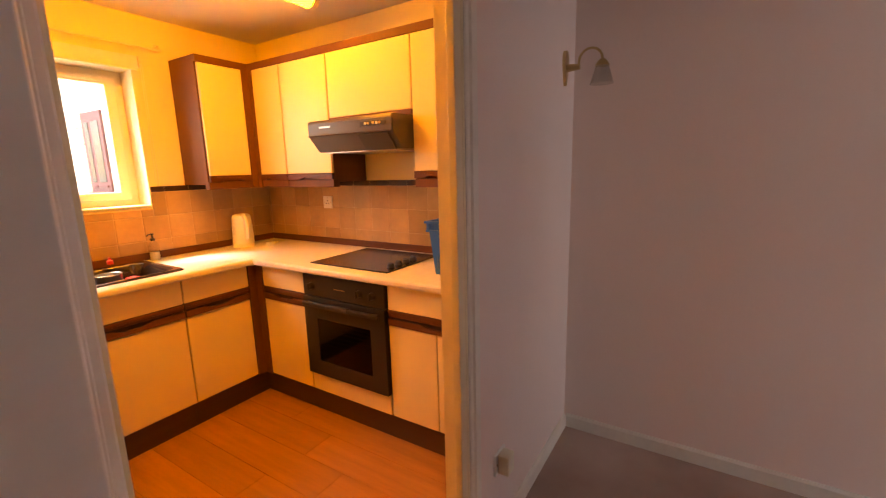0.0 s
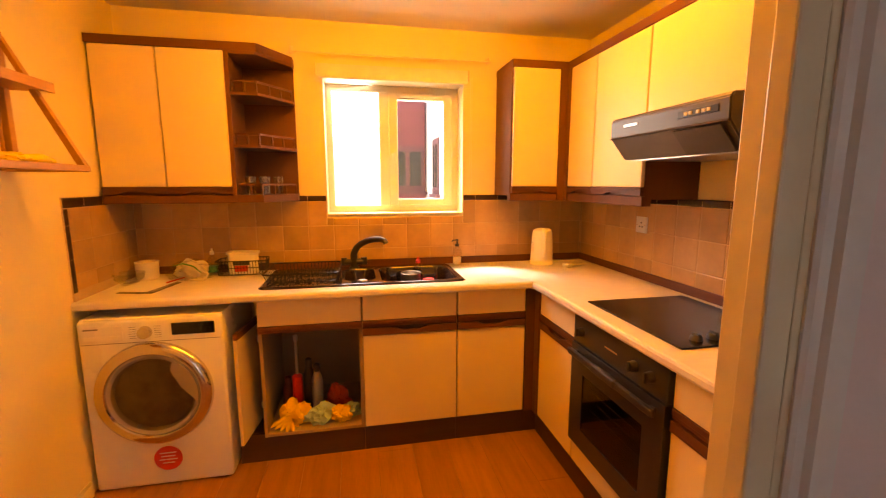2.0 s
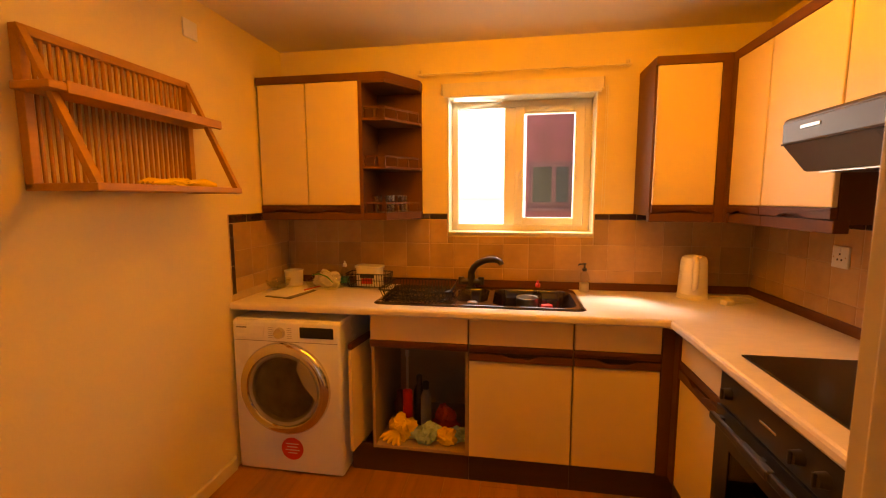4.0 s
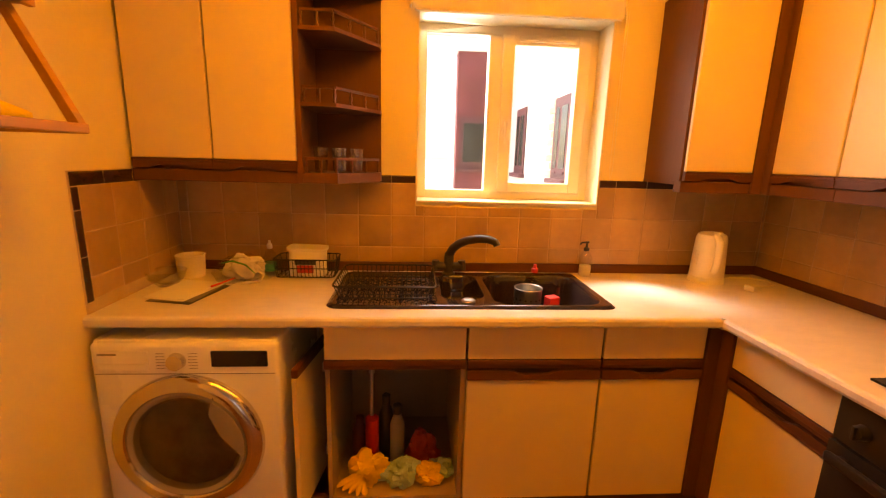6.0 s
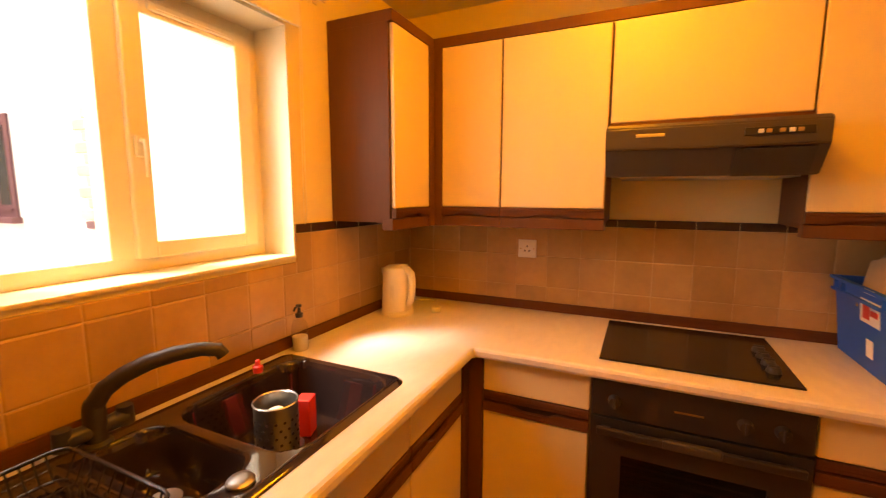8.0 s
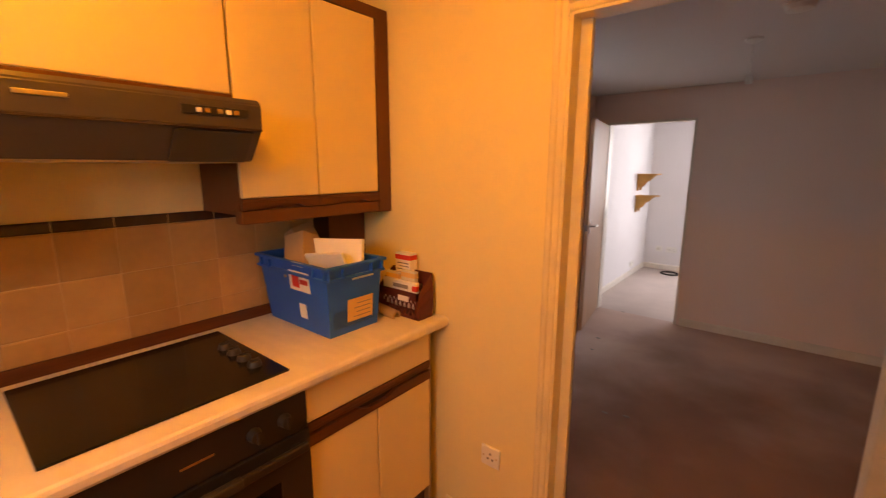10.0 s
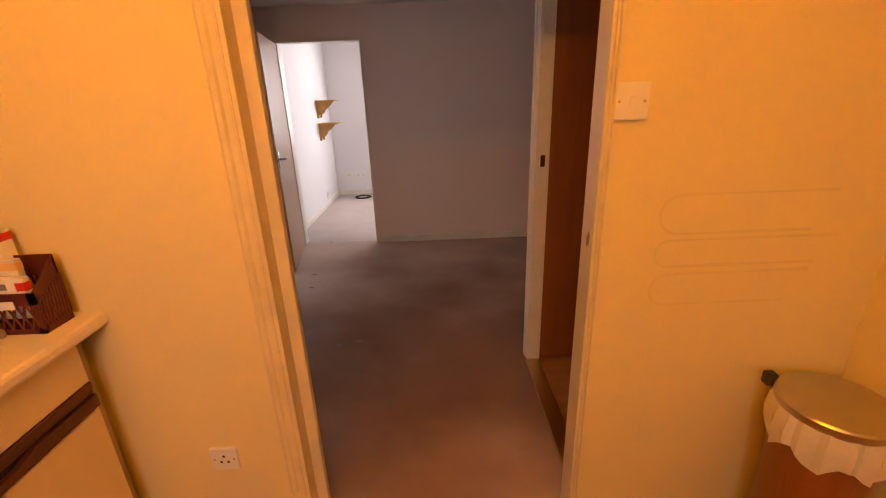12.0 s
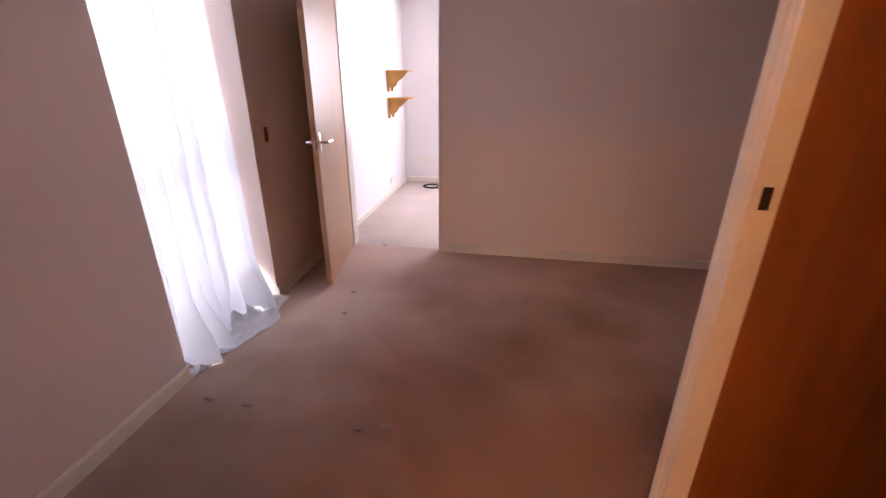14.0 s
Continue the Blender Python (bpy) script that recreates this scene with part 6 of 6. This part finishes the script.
al = thing("smoke_alarm", "white round smoke alarm on the living room ceiling", "smoke alarm", (-1.600, -3.582, LC))
part("body", lathe(bmesh.new(), [(0.058, 0), (0.060, -0.012), (0.052, -0.030), (0.030, -0.036), (0.01, -0.037)], (-1.600, -3.582, LC), 32), M_upvc, al, "", True)
part("base", lathe(bmesh.new(), [(0.065, 0), (0.065, -0.008), (0.06, -0.010)], (-1.600, -3.582, LC), 32), M_trim, al, "", True)
pd = thing("pendant_lampholder", "bare white pendant lampholder on a short flex", "pendant", (-1.400, -4.117, LC))
part("ceiling_rose", lathe(bmesh.new(), [(0.045, 0), (0.045, -0.010), (0.02, -0.025), (0.008, -0.03)], (-1.400, -4.117, LC), 24), M_upvc, pd, "", True)
part("flex", rod(bmesh.new(), (-1.400, -4.117, LC - 0.02), (-1.400, -4.117, 2.05), 0.003, seg=8), M_upvc, pd)
part("holder", lathe(bmesh.new(), [(0.010, 0), (0.018, -0.012), (0.020, -0.045), (0.017, -0.047)], (-1.400, -4.117, 2.055), 18), M_upvc, pd, "", True)
th = solid("door_bolt_plate", bx(OX - 0.012, OX, -4.718, -4.688, 1.015, 1.105, 0.004), M_door, "small brown wooden fitting on the wall beside the curtain", "wall fitting")

for z in (1.447, 1.150):
    t = thing("wall_shelf", "small orange pine bracket shelf on the white bedroom wall", "shelf", (-0.05, -7.40, z), "bedroom shelves")
    part("board", bx(-0.250, 0.008, -7.53, -7.29, z - 0.016, z, 0.002), M_pine, t)
    for y in (-7.49, -7.335):
        bm = prism(bmesh.new(), [Vector((x, y, z - 0.016 - d)) for x, d in ((0.009, 0.0), (0.009, 0.215), (-0.015, 0.215), (-0.02, 0.170), (-0.05, 0.155), (-0.08, 0.100), (-0.12, 0.078), (-0.20, 0.0))], (0, 0.018, 0))
        part("bracket", bm, M_pine, t)
plate("double_socket", "white double mains socket on the bedroom wall", (-0.372, BE, 0.310), "y", 1, 0.146, 0.086, 2)
plate("aerial_socket", "white single aerial socket on the bedroom wall", (-0.200, BE, 0.313), "y", 1, 0.086, 0.086, 1)
plate("double_socket", "white double mains socket on the bright bedroom wall", (0.010, -7.37, 0.163), "x", -1)
bm = bmesh.new()
for r, z in ((0.125, 0.006), (0.11, 0.012), (0.12, 0.018)):
    tube(bm, [(-0.43 + r * math.cos(a), -7.76 + 0.75 * r * math.sin(a), z + 0.003 * math.sin(3 * a)) for a in [k * math.tau / 30 for k in range(30)]], 0.006, 6, True)
solid("cable_coil", bm, M_wire, "coil of dark and white cable on the bedroom carpet", "cable", smooth=True)
bw_ = thing("window_3", "white bedroom window", "window", (-1.55, BE - 0.12, 0.85), kind="structure")
bm = bmesh.new()
for a in ((-2.2, -2.14, 0.85, 2.05), (-0.96, -0.9, 0.85, 2.05), (-1.58, -1.52, 0.85, 2.05)):
    box(bm, a[0], a[1], BE - 0.16, BE - 0.10, a[2], a[3], 0.004)
for z0 in (0.85, 1.99):
    box(bm, -2.15, -0.95, BE - 0.159, BE - 0.101, z0, z0 + 0.06, 0.004)
part("frame", bm, M_upvc, bw_)
for x0, x1 in ((-2.145, -1.575), (-1.525, -0.955)):
    part("pane", bx(x0, x1, BE - 0.133, BE - 0.127, 0.905, 1.995), M_glass, bw_).visible_shadow = False
for k, (x, y, a) in enumerate(((-0.46, -4.72, 0.2), (-0.504, -4.44, 0.9), (-0.368, -3.595, 0.5), (-0.174, -3.60, 0.4), (-1.034, -3.58, 1.0), (-0.915, -3.542, 0.3), (-0.414, -5.605, 0.2), (-0.579, -3.108, 0.7))):
    solid("carpet_fluff", crumple(bmesh.new(), (x, y, 0.0), (0.022, 0.010, 0.004), 20 + k, 0.6, 2), M_print, "small dark scrap on the carpet", "scrap", "scraps on the carpet", smooth=True)

# ---------------------------------------------------------------- outside the kitchen window
solid("ground", bx(-400, 400, -400, 400, -0.45, -0.15), M_pave, "grey paved yard round the building", "ground", kind="structure")


def brown_window(parent, P, u0, u1, z0, z1):
    w = part("window", P(u0, u1, -0.02, 0.05, z0, z1), M_bframe, parent, "brown framed window")
    mid = u0 + (u1 - u0) * 0.58
    for a, b in ((u0 + 0.065, mid - 0.035), (mid + 0.035, u1 - 0.06)):
        part("pane", P(a, b, -0.024, -0.018, z0 + 0.10, z1 - 0.09), M_pane, w, "reflecting pane")
        part("rebate", P(a - 0.02, b + 0.02, -0.034, -0.02, z0 + 0.05, z0 + 0.07), M_bframe, w)
    part("sill", P(u0 - 0.04, u1 + 0.04, -0.07, 0.02, z0 - 0.05, z0), M_bframe, w)
    return w


M_pane = surface("far_pane", (0.05, 0.05, 0.045), 0.16, spec=0.3, vary=0.6, big=3, fine=8, bump=0.0)
hs = thing("house", "neighbouring house wing with maroon tile-hung bay and brown windows", "house", (-0.4, 4.6, -0.15))
part("wall", bx(-0.36, -0.16, 0.9, 4.66, -0.15, 6.0), M_render, hs, "pale wing wall")
part("back_wall", bx(-0.36, 3.0, 4.66, 4.86, -0.15, 6.0), M_render, hs, "pale wall")
part("bay_wall", bx(-1.13, -0.38, 4.60, 4.90, -0.15, 2.98), M_hung, hs, "maroon tile hanging")
part("bay_upper", bx(-1.13, -0.38, 4.60, 4.90, 3.18, 6.0), M_hung, hs, "maroon tile hanging")
part("band", bx(-1.17, -0.37, 4.56, 4.90, 2.98, 3.18, 0.01), M_upvc, hs, "white band")
for k in range(9):
    part("tile_course", bx(-1.132, -0.38, 4.597 - 0.001 * (k % 2), 4.602, 2.10 + k * 0.0975, 2.1975 + k * 0.0975), M_hung, hs)
for k in range(7):
    part("tile_course", bx(-1.132, -0.38, 4.597 - 0.001 * (k % 2), 4.602, 0.60 + k * 0.090, 0.690 + k * 0.090), M_hung, hs)
brown_window(hs, lambda u0, u1, d0, d1, z0, z1: bx(u0, u1, 4.60 + d0, 4.60 + d1, z0, z1), -1.09, -0.40, 1.31, 2.07)
brown_window(hs, lambda u0, u1, d0, d1, z0, z1: bx(-0.36 + d0, -0.36 + d1, u0, u1, z0, z1), 1.84, 2.28, 1.29, 2.05)
brown_window(hs, lambda u0, u1, d0, d1, z0, z1: bx(-0.36 + d0, -0.36 + d1, u0, u1, z0, z1), 3.43, 3.91, 1.29, 2.11)
rb = random.Random(8)
for k in range(11):
    z0 = 1.22 + k * 0.078
    for y0, y1 in (((2.285, 2.50),) if k % 2 else ((2.285, 2.39),)):
        part("brick", bx(-0.372 - rb.uniform(0, 0.003), -0.30, y0, y1, z0, z0 + 0.067, 0.003, seg=1), M_brick, hs)
sh = thing("shrub", "leafy green garden shrub outside the curtained glazed door", "shrub", (2.6, -4.2, -0.15))
rg = random.Random(12)
for k in range(5):
    a = k * 1.25
    part("stem", tube(bmesh.new(), [(2.6, -4.2, -0.15), (2.6 + 0.15 * math.cos(a), -4.2 + 0.3 * math.sin(a), 0.7), (2.6 + 0.3 * math.cos(a), -4.2 + 0.9 * math.sin(a), 1.9)], [0.035, 0.025, 0.008], 7), M_plinth, sh, "", True)
bm = bmesh.new()
for k in range(2200):
    c = Vector((2.6 + rg.gauss(0, 0.35), -4.2 + rg.gauss(0, 0.8), rg.uniform(0.1, 2.3)))
    if noise.noise(c * 1.9) < -0.05:
        continue
    m4 = Matrix.Translation(c) @ Euler((rg.uniform(0, 6.3), rg.uniform(0, 6.3), rg.uniform(0, 6.3))).to_matrix().to_4x4()
    s = rg.uniform(0.035, 0.07)
    bm.faces.new([bm.verts.new(m4 @ Vector(q)) for q in ((-s, 0, 0), (0, -s * 0.5, 0.012), (s * 1.1, 0, 0), (0, s * 0.5, 0.012))])
tagged(part("crown", bm, M_grass, sh), kind="stuff")
# ---------------------------------------------------------------- planks and tiles
rng = random.Random(5)
PL, PW = 1.20, 0.190
x = -2.805
while x < -0.001:
    x1 = min(x + PW, 0.0)
    y = 0.0 + rng.uniform(0.1, PL)
    while y > -2.358:
        a, b = max(y - PL, -2.358), min(y, 0.0)
        if b > a + 0.01:
            part("plank", bx(x + 0.0006, x1 - 0.0006, a + 0.0006, b - 0.0006, -0.012, 0.0, 0.0008, seg=1), M_lam, floor_base)
        y -= PL
    x = x1

T = 0.1520
GW = 0.0009
ROWS = ((0.963, 1.0365), (1.0385, 1.1865), (1.1885, 1.3365))


def tile_mesh(w, h):
    """A wall tile with a softened edge, lying in x and z, facing -y."""
    bm = bmesh.new()
    e, t = 0.004, 0.0065
    o = [(0, 0), (w, 0), (w, h), (0, h)]
    i = [(e, e), (w - e, e), (w - e, h - e), (e, h - e)]
    a = [bm.verts.new((p, 0, q)) for p, q in o]
    b = [bm.verts.new((p, -t + 0.0018, q)) for p, q in o]
    c = [bm.verts.new((p, -t, q)) for p, q in i]
    for k in range(4):
        n = (k + 1) % 4
        bm.faces.new((a[k], a[n], b[n], b[k]))
        bm.faces.new((b[k], b[n], c[n], c[k]))
    bm.faces.new(c)
    return bm


MESHES = {}


def lay(name, wall, m, w, h, material):
    key = (name, round(w, 4), round(h, 4))
    if key not in MESHES:
        MESHES[key] = finish(tile_mesh(w, h), name, material)
    o = part(name, MESHES[key], material, wall)
    o.matrix_basis = m


def course(wall, F, u0, u1, z0, z1, name, material, origin, skip=None):
    """Tiles from u0 to u1 in one course; F(u, z) is where a tile's lower left corner goes."""
    k = math.floor((u0 - origin) / T)
    while origin + k * T < u1 - 0.004:
        a, b = max(u0, origin + k * T), min(u1, origin + (k + 1) * T)
        for s, e, zz in (skip(a, b, z1) if skip else ((a, b, z1),)):
            if e - s > 0.008 and zz - z0 > 0.008:
                lay(name, wall, F(s + GW, z0), e - s - 2 * GW, zz - z0, material)
        k += 1


def FW(u, z):
    return Matrix.Translation((u, -0.002, z))


def FH(u, z):
    return Matrix.Translation((-0.002, -u, z)) @ Matrix.Rotation(radians(-90), 4, 'Z')


def FL(u, z):
    return Matrix.Translation((-2.803, u, z)) @ Matrix.Rotation(radians(90), 4, 'Z')


def cut_window(a, b, z):
    """Keeps tiles clear of the window opening."""
    if z < WZ0 + 0.01:
        return ((a, b, z),)
    out = []
    if a < WX0:
        out.append((a, min(b, WX0 - 0.002), z))
    if b > WX1:
        out.append((max(a, WX1 + 0.002), b, z))
    s, e = max(a, WX0), min(b, WX1)
    if e > s:
        out.append((s, e, WZ0 - 0.014))
    return out


structure("grout_bed", box(box(bx(-2.803, 0, -0.0065, 0.0, 0.919, WZ0 - 0.014), -2.803, WX0 - 0.003, -0.0065, 0.0, WZ0 - 0.014, 1.372), WX1 + 0.003, 0, -0.0065, 0.0, WZ0 - 0.014, 1.372), M_grout, "pale grout between the wall tiles", "grout")
structure("grout_bed_hob", bx(-0.0065, 0.0, -2.10, -0.007, 0.919, 1.372), M_grout, "pale grout between the wall tiles", "grout")
structure("grout_bed_left", bx(-2.805, -2.7985, -0.603, -0.007, 0.919, 1.385), M_grout, "pale grout between the wall tiles", "grout")
for z0, z1 in ROWS:
    course(wall_window, FW, -2.797, -0.006, z0, z1, "tile", M_tile, -1.843, cut_window)
    course(wall_hob, FH, 0.010, 2.098, z0, z1, "tile", M_tile, -0.008 + 0.010)
    course(wall_left, FL, -0.570, -0.008, z0, z1, "tile", M_tile, -0.570)
course(wall_window, FW, -2.797, WX0 - 0.003, 1.338, 1.372, "border_tile", M_edge, -1.843)
course(wall_window, FW, WX1 + 0.003, -0.006, 1.338, 1.372, "border_tile", M_edge, -1.843)
course(wall_hob, FH, 0.010, 2.098, 1.338, 1.372, "border_tile", M_edge, 0.002)
course(wall_left, FL, -0.603, -0.008, 1.338, 1.382, "border_tile", M_edge, -0.603)
z = 0.957
while z < 1.33:
    z1 = min(z + T, 1.336)
    lay("border_tile", wall_left, FL(-0.602, z), 0.030, z1 - z - 0.002, M_edge)
    z = z1
